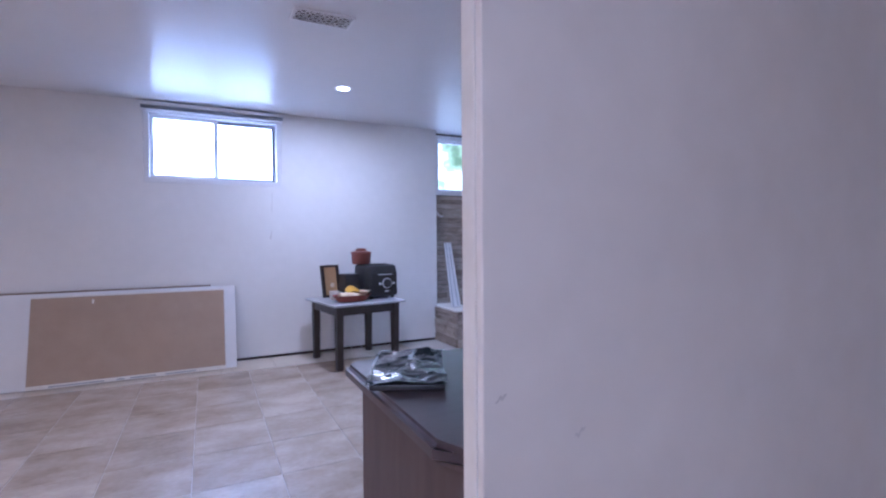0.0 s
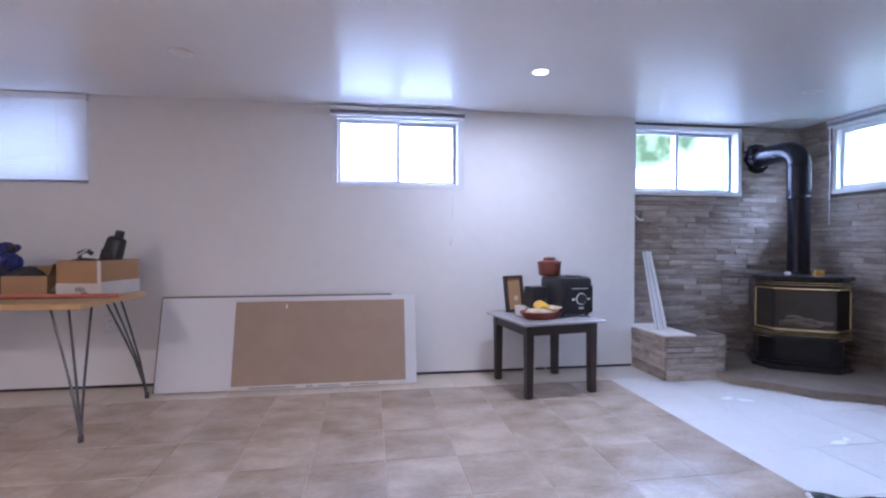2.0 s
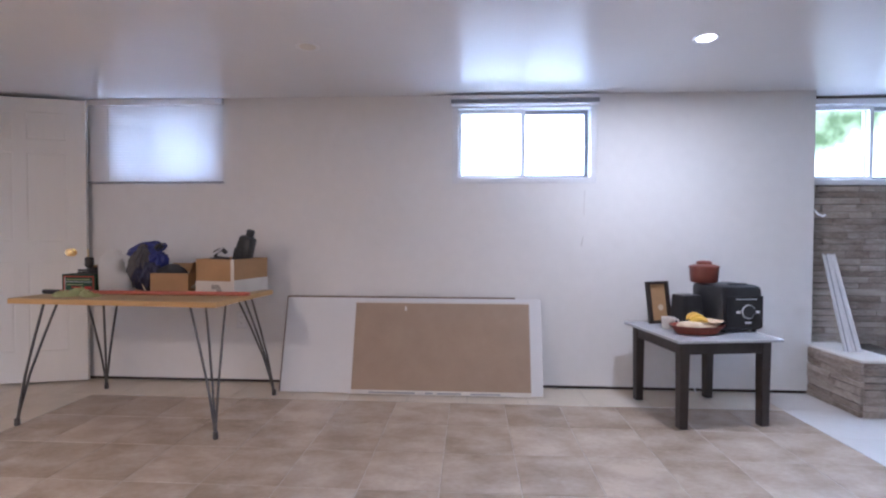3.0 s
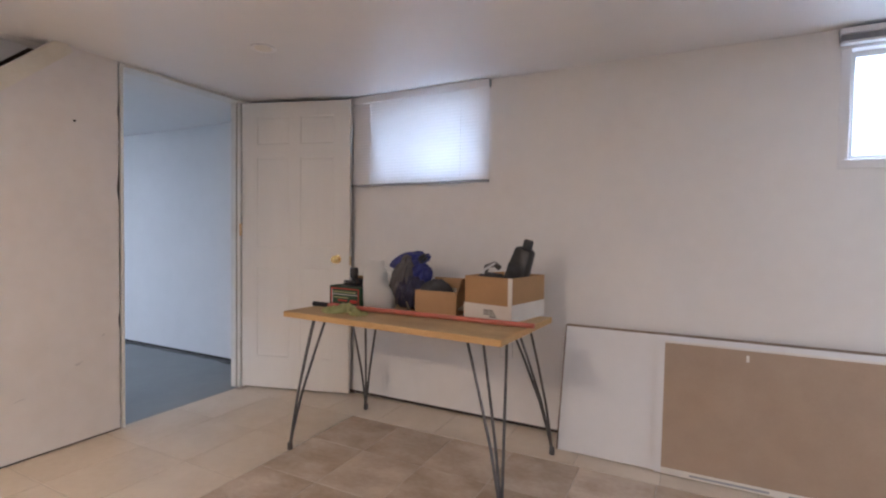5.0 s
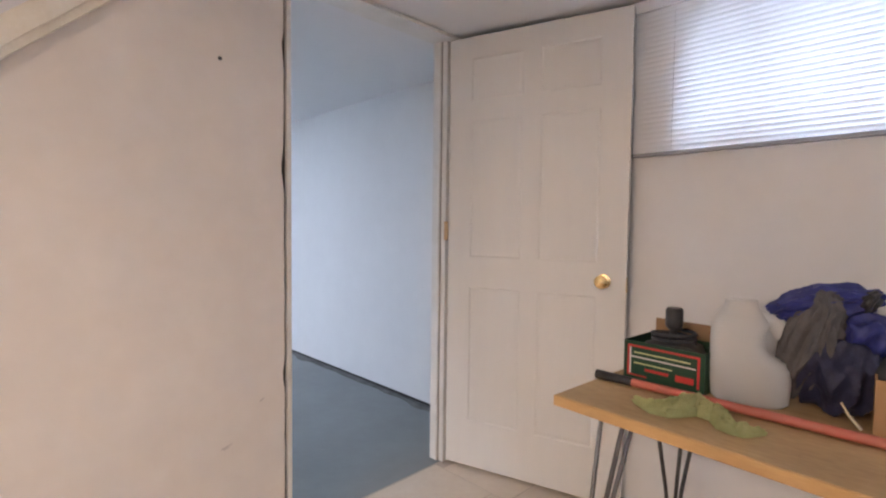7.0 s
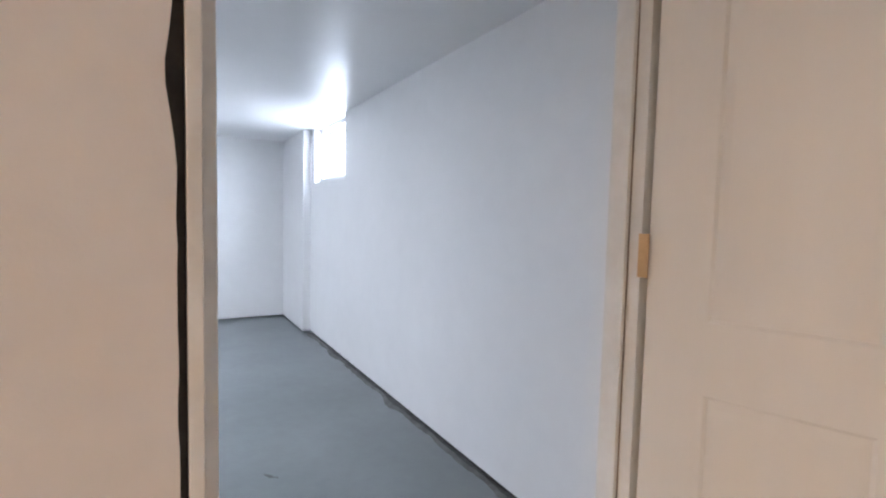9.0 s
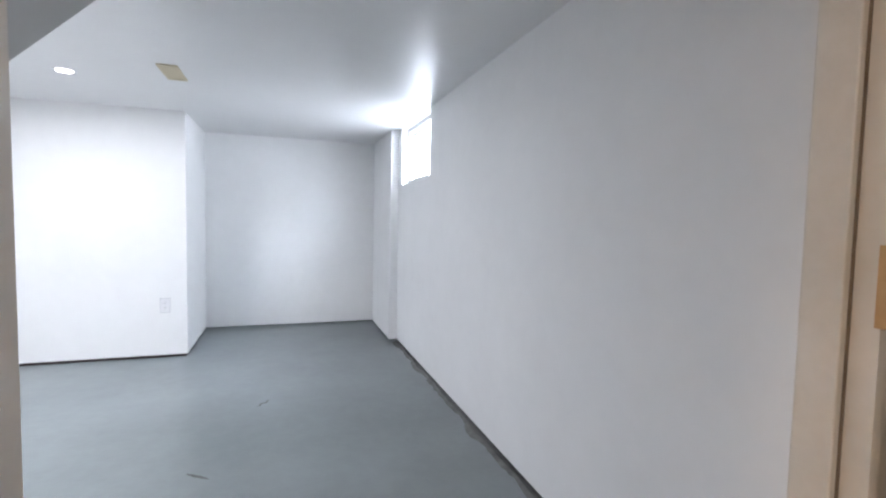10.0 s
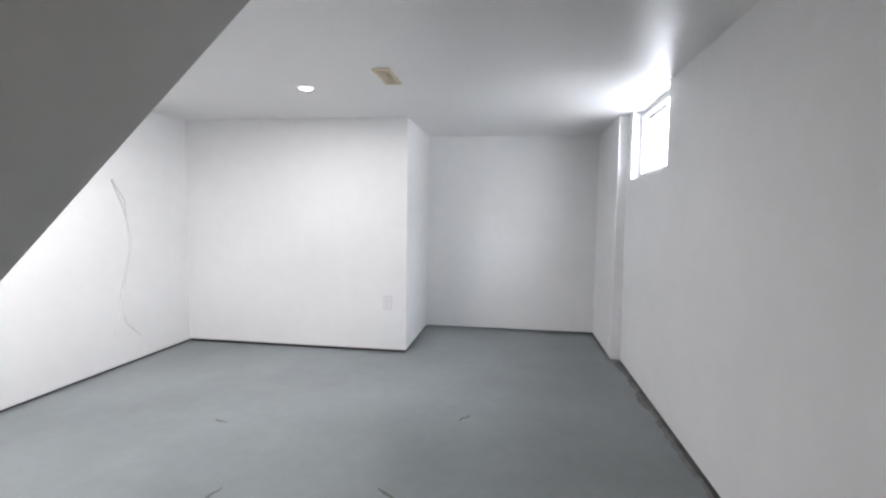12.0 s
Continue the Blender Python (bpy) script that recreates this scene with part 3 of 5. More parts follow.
for i in range(len(xs) - 1):
    for j in (0, len(zs) - 1):
        bm.faces.new((front[j][i], front[j][i + 1], grid[j][i + 1], grid[j][i]))
part("leaf", bm, M_DOOR, door)
part("door_knob", lathe([(0.030, 0), (0.030, 0.004), (0.012, 0.008), (0.011, 0.022), (0.022, 0.030), (0.028, 0.042), (0.026, 0.052), (0.014, 0.058)], 24, m=pose(0.722, -0.0005, 0.925, 90)), M_BRASS, door, "polished brass knob", True)
part("latch_plate", boxm(DW, DW + 0.002, 0.006, 0.029, 0.885, 0.945), M_BRASS, door)
part("hinge_mortise", boxm(-4.019, -3.994, 4.3355, 4.3376, 1.09, 1.18, bevel=0.0006), M_BARE, lining, "bare wood hinge mortise")


# ---- built-in and fixed things ----
def round_light(x, y, on, label):
    root = thing("pot_light", pose(x, y, H), label, "ceiling light", "recessed ceiling lights")
    part("trim_ring", lathe([(0.045, -0.002), (0.058, -0.006), (0.062, -0.003), (0.062, 0.0), (0.045, 0.0)], 32), M_VINYL, root, smooth=True)
    part("lens", lathe([(0.0, -0.0035), (0.043, -0.0035), (0.043, -0.001)], 32), M_LED if on else M_WHITEP, root, "glowing white lens" if on else "unlit frosted lens")


# the last fitting is out of view, added for the back room's fill lamp
for x, y, on in ((0.71, 3.74, True), (-1.31, 3.75, False), (-3.10, 3.71, False), (2.66, 3.81, False), (-2.9, 0.9, True), (-1.0, -0.6, True), (-7.19, 2.47, True), (-6.2, 1.7, True)):
    round_light(x, y, on, "lit round recessed ceiling light" if on else "unlit round recessed ceiling light")


def grille(m, w, d, label, material, fancy):
    root = thing("ceiling_vent", m, label, "vent")
    bm = bmesh.new()
    f = 0.014
    for b in ((0, w, 0, f), (0, w, d - f, d), (0, f, f, d - f), (w - f, w, f, d - f)):
        add_box(bm, b[0], b[1], b[2], b[3], -0.008, 0.0)
    part("vent_frame", bm, material, root)
    # flat plate; for floral vents its near-black paints the shade inside the duct
    part("backing", boxm(f, w - f, f, d - f, -0.0025, -0.0005), M_GAPSHADE if fancy else M_IVORY, root, "near-black plate painting the shade inside the duct" if fancy else "")
    if fancy:
        n, rr = 4, (d - 2 * f) / 4
        for j in range(2):
            for i in range(n):
                cx, cy = f + (i + 0.5) * (w - 2 * f) / n, f + (j + 0.5) * (d - 2 * f) / 2
                pts = [(cx + rr * 1.05 * math.cos(a * math.pi / 10), cy + rr * math.sin(a * math.pi / 10), -0.006) for a in range(21)]
                bm = tube(pts, 0.0035, 6)
                tube([(cx - rr, cy - rr * 0.7, -0.006), (cx, cy, -0.006), (cx + rr, cy + rr * 0.7, -0.006)], 0.003, 6, bm)
                tube([(cx - rr, cy + rr * 0.7, -0.0062), (cx, cy, -0.0062), (cx + rr, cy - rr * 0.7, -0.0062)], 0.003, 6, bm)
                part("rosette", bm, material, root)
    else:
        k = 7
        for i in range(k):
            y = f + (i + 0.5) * (d - 2 * f) / k
            part("vane", boxm(f, w - f, y - 0.004, y + 0.003, -0.007, -0.003), material, root)
    return root


grille(pose(0.205, 2.645, H, 0, 0, 1), 0.285, 0.14, "white cast metal floral ceiling vent", M_VINYL, True)
grille(pose(2.72, 2.735, H, 0, 0, -2), 0.33, 0.155, "white cast metal floral ceiling vent", M_VINYL, True)
grille(pose(-7.13, 3.035, H), 0.31, 0.11, "ivory slatted ceiling vent", M_IVORY, False)


def outlet(m, label):
    root = thing("wall_outlet", m, label, "outlet")
    part("cover_plate", boxm(-0.036, 0.036, -0.006, 0, -0.058, 0.058, bevel=0.002), M_VINYL, root)
    for z in (-0.022, 0.022):
        sk = part("socket", boxm(-0.016, 0.016, -0.008, -0.006, z - 0.014, z + 0.014, bevel=0.003), M_VINYL, root)
        for x in (-0.006, 0.006):
            part("slot", boxm(x - 0.0012, x + 0.0012, -0.0084, -0.0079, z - 0.005, z + 0.005), M_INK, sk)
    # grey border painted as the plate's thin shadow on the wall
    part("shadow_gasket", boxm(-0.038, 0.038, -0.0012, 0, -0.060, 0.060), M_VINYLG, root)
    return root


outlet(pose(R2P, 2.78, 0.44, 0, 0, 90), "white wall outlet with cover plate")
outlet(pose(-2.107, NY, 0.454), "white wall outlet behind the desk")

charger = thing("plug_timer", pose(3.46, 3.31, 0.315, 0, 0, -90), "white plug-in unit on the wall", "plug")
part("casing", boxm(-0.04, 0.04, -0.045, 0, -0.075, 0.075, bevel=0.008), M_WHITEP, charger)
part("black_cap", boxm(-0.026, 0.026, -0.04, -0.005, 0.0755, 0.10, bevel=0.006), M_BLACKP, charger)
part("red_switch", boxm(-0.018, 0.018, -0.049, -0.0455, -0.004, 0.016), M_RED, charger)
bm = tube([(3.42, 3.31, 0.24), (3.40, 3.33, 0.13), (3.37, 3.34, 0.06), (3.33, 3.36, 0.062), (3.2, 3.33, 0.062), (3.08, 3.43, 0.062), (3.05, 3.50, 0.062), (3.12, 3.53, 0.064), (3.22, 3.47, 0.066)], 0.004, 8)
part("supply_cord", bm, M_BLACKP, None)
cord = bpy.data.objects["supply_cord"]
tagged(cord, "black supply cord lying on the hearth", "cable")
yc = thing("battery_charger", pose(3.2, 3.46, 0.058, 0, 0, -12), "yellow and black battery charger on the hearth", "charger")
part("casing", boxm(-0.085, 0.085, -0.055, 0.055, 0.0, 0.06, bevel=0.012), M_YPLAST, yc)
part("cradle", boxm(-0.045, 0.045, -0.03, 0.03, 0.0602, 0.07, bevel=0.004), M_BLACKP, yc)
part("front_slot", boxm(-0.05, 0.03, -0.058, -0.0555, 0.012, 0.032), M_BLACKP, yc)

# loose cable on the south wall of the back room
bm = tube([(-7.32, R2S + 0.006, 1.45), (-7.42, R2S + 0.006, 1.25), (-7.50, R2S + 0.006, 1.0), (-7.42, R2S + 0.006, 0.75), (-7.35, R2S + 0.006, 0.55), (-7.42, R2S + 0.006, 0.33), (-7.57, R2S + 0.006, 0.2)], 0.004, 8)
c = finish(bm, "loose_cable", M_WALL)
tagged(c, "thin white cable hanging on the wall", "cable")
bm = tube([(-7.32, R2S + 0.012, 1.45), (-7.44, R2S + 0.006, 1.3), (-7.48, R2S + 0.006, 0.9), (-7.37, R2S + 0.006, 0.45), (-7.30, R2S + 0.006, 0.25)], 0.0035, 8)
tagged(finish(bm, "loose_cable", M_WALL), "thin white cable hanging on the wall", "cable")
n = finish(lathe([(0.006, 0), (0.006, 0.003), (0.002, 0.006), (0.002, 0.012)], 10, m=pose(WX, 3.29, 1.678, 0, 90)), "wall_nail", M_INK)
tagged(n, "dark nail head in the wall", "nail")
# wall hook by the alcove
hk = finish(tube([(1.86, NY - 0.002, 1.25), (1.87, NY - 0.02, 1.22), (1.895, NY - 0.03, 1.205), (1.915, NY - 0.02, 1.215)], 0.006, 8), "cord_cleat", M_VINYL)
tagged(hk, "small white cord cleat on the wall corner", "hook")

# hearth slab: quarter round
pts = [(EX + 0.011, BY + 0.011), (EX + 0.011, BY - 1.42)]
for i in range(1, 24):
    a = math.pi * 1.5 - (math.pi / 2) * i / 24
    r = 1.42 + 0.02 * math.sin(i * 1.3)
    pts.append((EX + 0.011 + r * math.cos(a), BY + r * math.sin(a)))
pts.append((EX - 1.42, BY + 0.011))
bm = prism(pts, "z", 0.003, 0.055)
bmesh.ops.bevel(bm, geom=[e for e in bm.edges if all(v.co.z > 0.05 for v in e.verts)], offset=0.006, segments=2, affect="EDGES")
hearth = thing("hearth_slab", pose(0, 0, 0), "brown stone quarter-round hearth slab", "hearth")
part("slab", bm, M_SLAB, hearth)

# ---- gas stove ----
stove = thing("gas_stove", pose(3.03, 4.27, 0.055, 0, 0, -34), "black enamelled gas stove with brass trim on the hearth", "stove")


def bay(w, d, front, z0, z1, grow=0.0):
    """Outline of the bowed stove body, pushed upward."""
    w, front = w + grow, front
    return prism([(-w / 2, d), (-w / 2, -front * 0.45 - grow / 2), (-w * 0.33, -front - grow / 2), (w * 0.33, -front - grow / 2), (w / 2, -front * 0.45 - grow / 2), (w / 2, d)], "z", z0, z1)


def bevelled(bm, r):
    bmesh.ops.bevel(bm, geom=list(bm.edges), offset=r, segments=2, affect="EDGES")
    return bm


part("plinth", bevelled(bay(0.65, 0.20, 0.225, 0.0, 0.032), 0.006), M_BLACKM, stove)
part("plinth_step", bevelled(bay(0.59, 0.19, 0.195, 0.0325, 0.055), 0.006), M_BLACKM, stove)
part("pedestal", bevelled(bay(0.54, 0.17, 0.165, 0.0555, 0.235), 0.006), M_BLACKM, stove)
for k in range(7):
    part("louvre", boxm(-0.165, 0.165, -0.1735, -0.1655, 0.075 + k * 0.021, 0.085 + k * 0.021, bevel=0.002), M_BLACKM, stove)
part("lower_shelf", bevelled(bay(0.62, 0.22, 0.235, 0.236, 0.265), 0.008), M_BLACKM, stove)
part("firebox", bevelled(bay(0.60, 0.22, 0.215, 0.266, 0.645), 0.008), M_BLACKM, stove)
part("top_band", bevelled(bay(0.60, 0.22, 0.215, 0.646, 0.685), 0.004), M_BLACKM, stove)
part("top_plate", bevelled(bay(0.66, 0.24, 0.26, 0.686, 0.715), 0.010), M_BLACKM, stove)
for z, g in ((0.652, 0.010), (0.668, 0.012), (0.272, 0.014), (0.287, 0.012), (0.246, 0.022)):
    bm = bmesh.new()
    w, fr = 0.60 + g, 0.215 + g / 2
    line = [(-w / 2 - 0.002, -0.215 * 0.45 + 0.02, z), (-w / 2 - 0.002, -fr * 0.45 - g / 2, z), (-w * 0.33, -fr - 0.003, z), (w * 0.33, -fr - 0.003, z), (w / 2 + 0.002, -fr * 0.45 - g / 2, z), (w / 2 + 0.002, -0.215 * 0.45 + 0.02, z)]
    part("brass_strip", tube(line, 0.004, 8), M_BRASS, stove, "thin brass strip")
# window of the firebox
part("front_glass", boxm(-0.192, 0.192, -0.2195, -0.216, 0.31, 0.62), M_FIREGLASS, stove, "smoked glass front")
for sx in (-1, 1):
    p0, p1 = Vector((sx * 0.198, -0.218, 0)), Vector((sx * 0.294, -0.104, 0))
    bm = bmesh.new()
    off = Vector((sx * 0.003, -0.003, 0))
    vs = [bm.verts.new(p + off + Vector((0, 0, z))) for p, z in ((p0, 0.31), (p1, 0.31), (p1, 0.62), (p0, 0.62))]
    f = bm.faces.new(vs)
    bmesh.ops.solidify(bm, geom=[f], thickness=0.002)
    part("side_glass", bm, M_FIREGLASS, stove, "smoked glass side")
line = [(-0.292, -0.112, 0.315), (-0.20, -0.224, 0.315), (0.20, -0.224, 0.315), (0.292, -0.112, 0.315), (0.296, -0.106, 0.34), (0.296, -0.106, 0.60), (0.288, -0.116, 0.622), (0.20, -0.224, 0.622), (-0.20, -0.224, 0.622), (-0.288, -0.116, 0.622), (-0.296, -0.106, 0.60), (-0.296, -0.106, 0.34), (-0.292, -0.112, 0.315)]
part("door_trim", tube(line, 0.009, 8), M_BRASS, stove, "brass door trim")
part("lower_bar", boxm(-0.20, 0.20, -0.236, -0.222, 0.300, 0.322, bevel=0.004), M_BRASS, stove, "wide brass bar")
for k, (x0, x1, z, r) in enumerate(((-0.16, 0.10, 0.36, 0.020), (-0.08, 0.17, 0.375, 0.018), (-0.12, 0.05, 0.40, 0.015))):
    part("ceramic_log", crumple(tube([(x0 + (x1 - x0) * i / 6, -0.2202, z + 0.01 * math.sin(i)) for i in range(7)], [r * 0.8, r, r, r * 1.1, r, r, r * 0.7], 8), 0.004, 30, k), M_LOG, stove, "pale ceramic log behind the glass")
part("control_pod", boxm(-0.10, -0.06, -0.08, -0.04, 0.7155, 0.74, bevel=0.006), M_VINYL, stove)

yb = thing("yellow_box", pose(3.07, 4.13, 0.771, 0, 0, -30), "small yellow box on top of the stove", "box")
part("carton", boxm(-0.028, 0.028, -0.02, 0.02, 0, 0.042, bevel=0.003), M_YPLAST, yb)
part("lid_band", boxm(-0.029, 0.029, -0.021, 0.021, 0.030, 0.034), M_IVORY, yb)

flue = thing("stove_pipe", pose(3.09, 4.33, 0.771), "black enamelled stove pipe with an elbow into the wall", "pipe")
r = 0.078
part("lower_pipe", tube([(0, 0, 0), (0, 0, 0.60)], r, 28), M_PIPE, flue, smooth=True)
bend = [(0, 0, 0.60)] + [(0, 0.13 - 0.13 * math.cos(a * math.pi / 8), 0.87 + 0.13 * math.sin(a * math.pi / 8)) for a in range(0, 5)] + [(0, 0.40, 1.0)]
part("elbow", tube(bend, r + 0.004, 28), M_PIPE, flue, smooth=True)
for z in (0.0, 0.60, 0.86):
    part("pipe_collar", lathe([(r + 0.005, z), (r + 0.008, z + 0.006), (r + 0.008, z + 0.014), (r + 0.005, z + 0.02)], 28), M_PIPE, flue, smooth=True)
part("wall_flange", lathe([(0.135, 0), (0.135, 0.008), (0.10, 0.02), (0.088, 0.05)], 32, m=Matrix.Translation((0, 0.43, 1.0)) @ pose(0, 0, 0, 90)), M_PIPE, flue, smooth=True)


# ---- stone-clad box and the metal strips on it ----
BX0, BX1, BYF, BZ = 1.84, 2.335, 4.195, 0.325
cbox = thing("stone_box", pose(0, 0, 0.0), "low box clad in grey brown ledge stone", "box")
part("core", boxm(BX0 + 0.012, BX1 - 0.012, BYF + 0.012, BY, 0.001, BZ), M_MORTAR, cbox)
part("cap_board", boxm(BX0 - 0.004, BX0 + 0.25, BYF - 0.006, BY - 0.03, BZ + 0.001, BZ + 0.014, bevel=0.003), M_WHITEP, cbox, "cream tile on top")
for k, (dx, w) in enumerate(((0.0, 0.045), (0.05, 0.04))):
    root = thing("metal_stud", look((1.915 + dx, 4.40, BZ + 0.02), (2.0 + dx * 0.6, 4.72, 0.93)), "pale galvanised metal strip leaning on the wall", "metal strip", "leaning strips")
    L_ = 0.69
    part("web", boxm(-w / 2, w / 2, -0.001, 0.001, -L_, 0), M_VINYL, root)
    part("flange", boxm(-w / 2, -w / 2 + 0.002, 0.0012, 0.018, -L_, 0), M_VINYL, root)
    part("flange", boxm(w / 2 - 0.002, w / 2, 0.0012, 0.018, -L_, 0), M_VINYL, root)
    part("dark_seam", boxm(-0.004, 0.002, 0.0012, 0.003, -L_ + 0.002, -0.002), M_VINYLG, root)

# ---- boards leaning on the north wall ----
lean = math.degrees(math.atan2(4.615 - 4.445, 0.63))
b1 = thing("drywall_sheet", pose(-1.745, 4.432, 0.006, -lean), "large white panel board leaning on the wall", "board")
part("sheet", boxm(0, 1.775, 0.0, 0.012, 0, 0.645), M_PANEL, b1)
part("top_edge", boxm(0, 1.60, -0.002, 0.0135, 0.6455, 0.657), M_EDGE, b1, "raw brown top edge")
part("left_edge", boxm(-0.008, -0.0005, -0.001, 0.013, 0, 0.65), M_EDGE, b1)
b2 = thing("hardboard_sheet", pose(-1.252, 4.417, 0.006, -lean), "brown hardboard panel leaning on the white board", "board")
part("sheet", boxm(0, 1.20, 0.0, 0.006, 0.028, 0.612), M_BROWN, b2)
part("left_edge", boxm(-0.03, -0.0005, -0.001, 0.006, 0.0, 0.61), M_PANEL, b2, "white wrapped edge")
part("bottom_edge", boxm(0, 1.20, -0.003, 0.008, 0, 0.0275), M_WHITEP, b2, "white wrapped bottom edge")
part("top_edge", boxm(0, 1.20, -0.002, 0.008, 0.6125, 0.622), M_WHITEP, b2)
for x, w in ((0.12, 0.10), (0.17, 0.26), (0.50, 0.05), (0.58, 0.16), (0.80, 0.20)):
    part("print_mark", boxm(x, x + w, -0.0045, -0.003, 0.008, 0.017), M_VINYLG, b2)
part("torn_tape", boxm(0.345, 0.357, -0.001, 0.0, 0.56, 0.59), M_WHITEP, b2)

# ---- small table ----
table = thing("end_table", pose(0.917, 4.245, 0, 0, 0, 9), "small dark wooden end table with a pale top", "table")
part("tabletop", boxm(-0.305, 0.305, -0.31, 0.31, 0.485, 0.502, bevel=0.003), M_TABT, table, "pale glassy top panel")
for sx, sy in ((-1, -1), (1, -1), (1, 1), (-1, 1)):
    cx, cy = sx * 0.24, sy * 0.24
    bm = boxm(cx - 0.028, cx + 0.028, cy - 0.028, cy + 0.028, 0.002, 0.4845, bevel=0.004)
    for v in bm.verts:
        if v.co.z < 0.1:
            v.co.x += (cx - v.co.x) * 0.16
            v.co.y += (cy - v.co.y) * 0.16
    part("leg", bm, M_WOODD, table)
for b in ((-0.212, 0.212, -0.262, -0.243), (-0.212, 0.212, 0.243, 0.262)):
    part("apron", boxm(b[0], b[1], b[2], b[3], 0.415, 0.4845), M_WOODD, table)
for b in ((-0.262, -0.243, -0.212, 0.212), (0.243, 0.262, -0.212, 0.212)):
    part("apron", boxm(b[0], b[1], b[2], b[3], 0.415, 0.4845), M_WOODD, table)

TT = 0.503
app = thing("toaster_oven", pose(1.115, 4.30, TT, 0, 0, 10), "black countertop appliance with a round dial", "appliance")
bm = boxm(-0.135, 0.135, -0.155, 0.145, 0.012, 0.275, bevel=0.03)
for v in bm.verts:
    if v.co.z > 0.2 and v.co.y < 0:
        v.co.y += 0.02
part("body", bm, M_BLACKP, app, smooth=True)
part("front_panel", boxm(-0.115, 0.115, -0.160, -0.1555, 0.03, 0.215, bevel=0.002), M_BLACKM, app)
part("dial", lathe([(0.036, 0), (0.036, 0.010), (0.028, 0.016), (0.0, 0.016)], 28, m=Matrix.Translation((0.02, -0.1605, 0.125)) @ pose(0, 0, 0, 90)), M_BLACKP, app, smooth=True)
part("dial_ring", lathe([(0.042, 0), (0.042, 0.004), (0.036, 0.005)], 28, m=Matrix.Translation((0.02, -0.1602, 0.125)) @ pose(0, 0, 0, 90)), M_VINYL, app, "silver dial ring", True)
for b in ((-0.055, -0.03, 0.115, 0.13), (0.07, 0.092, 0.115, 0.13), (0.0, 0.04, 0.055, 0.066), (-0.06, 0.075, 0.195, 0.200)):
    part("print_bar", boxm(b[0], b[1], -0.1618, -0.1602, b[2], b[3]), M_VINYL, app)
part("top_handle", boxm(-0.05, 0.06, -0.10, -0.07, 0.2755, 0.285, bevel=0.004), M_BLACKP, app)
for x, y in ((-0.1, -0.11), (0.1, -0.11), (-0.1, 0.11), (0.1, 0.11)):
    part("foot", lathe([(0.014, 0), (0.014, 0.012)], 12, m=pose(x, y, 0)), M_BLACKP, app)
pot = thing("lidded_pot", pose(1.01, 4.36, TT + 0.2765), "brown glazed lidded pot on the appliance", "pot")
part("bowl", lathe([(0.07, 0.0), (0.078, 0.01), (0.082, 0.06), (0.084, 0.092)], 32), M_COPPER, pot, smooth=True)
part("lid", lathe([(0.088, 0.0925), (0.088, 0.102), (0.06, 0.112), (0.045, 0.114)], 32), M_COPPER, pot, smooth=True)
part("lid_knob", lathe([(0.044, 0.1145), (0.046, 0.128), (0.03, 0.136)], 24), M_COPPER, pot, smooth=True)
spk = thing("speaker", pose(0.905, 4.33, TT, 0, 0, 14), "small black plastic speaker on the table", "speaker")
bm = boxm(-0.075, 0.075, -0.06, 0.08, 0, 0.20, bevel=0.01)
for v in bm.verts:
    if v.co.z > 0.12:
        v.co.x *= 0.85
        v.co.y = v.co.y * 0.85 + 0.01
part("body", bm, M_BLACKP, spk)
part("grille_panel", boxm(-0.055, 0.055, -0.0655, -0.0605, 0.02, 0.11, bevel=0.003), M_GREYP, spk)
frame_t = thing("framed_picture", pose(0.775, 4.44, TT + 0.002, -9, 0, 22), "dark framed picture with an orange face", "picture frame")
bm = bmesh.new()
for b in ((-0.085, 0.085, 0, 0.018), (-0.085, 0.085, 0.252, 0.27)):
    add_box(bm, b[0], b[1], -0.018, 0.006, b[2], b[3])
for b in ((-0.085, -0.063), (0.063, 0.085)):
    add_box(bm, b[0], b[1], -0.018, 0.006, 0.018, 0.252)
part("frame_rim", bm, M_WOODD, frame_t)
part("picture_face", boxm(-0.063, 0.063, -0.004, 0.002, 0.018, 0.252), M_CARD, frame_t, "orange brown picture")
part("disc", lathe([(0.02, 0), (0.02, 0.003)], 20, m=Matrix.Translation((0.015, -0.0042, 0.10)) @ pose(0, 0, 0, 90)), M_CREAMF, frame_t)
part("wood_strut", boxm(-0.01, 0.01, 0.0062, 0.02, 0.0, 0.2), M_WOODD, frame_t)
bask = thing("fruit_basket", pose(0.86, 4.12, TT, 0, 0, 9), "oval red wicker basket of wrapped food", "basket")
prof = [(0.10, 0.0), (0.12, 0.004), (0.155, 0.045), (0.162, 0.05), (0.15, 0.045), (0.115, 0.012), (0.0, 0.010)]
bm = lathe(prof, 36)
for v in bm.verts:
    v.co.y *= 0.62
part("bowl", bm, M_WICKER, bask, smooth=True)
bm = blob(0.115, 0.07, 0.03, 0.014, 22, 3)
bmesh.ops.translate(bm, verts=bm.verts, vec=(0, 0, 0.045))
part("wrapped_food", bm, M_CREAMF, bask, smooth=True)
part("paper_liner", crumple(lathe([(0.05, 0.052), (0.075, 0.072), (0.08, 0.074), (0.045, 0.058)], 24, m=pose(0.075, 0.0, 0.0)), 0.006, 30), M_CREAMF, bask)
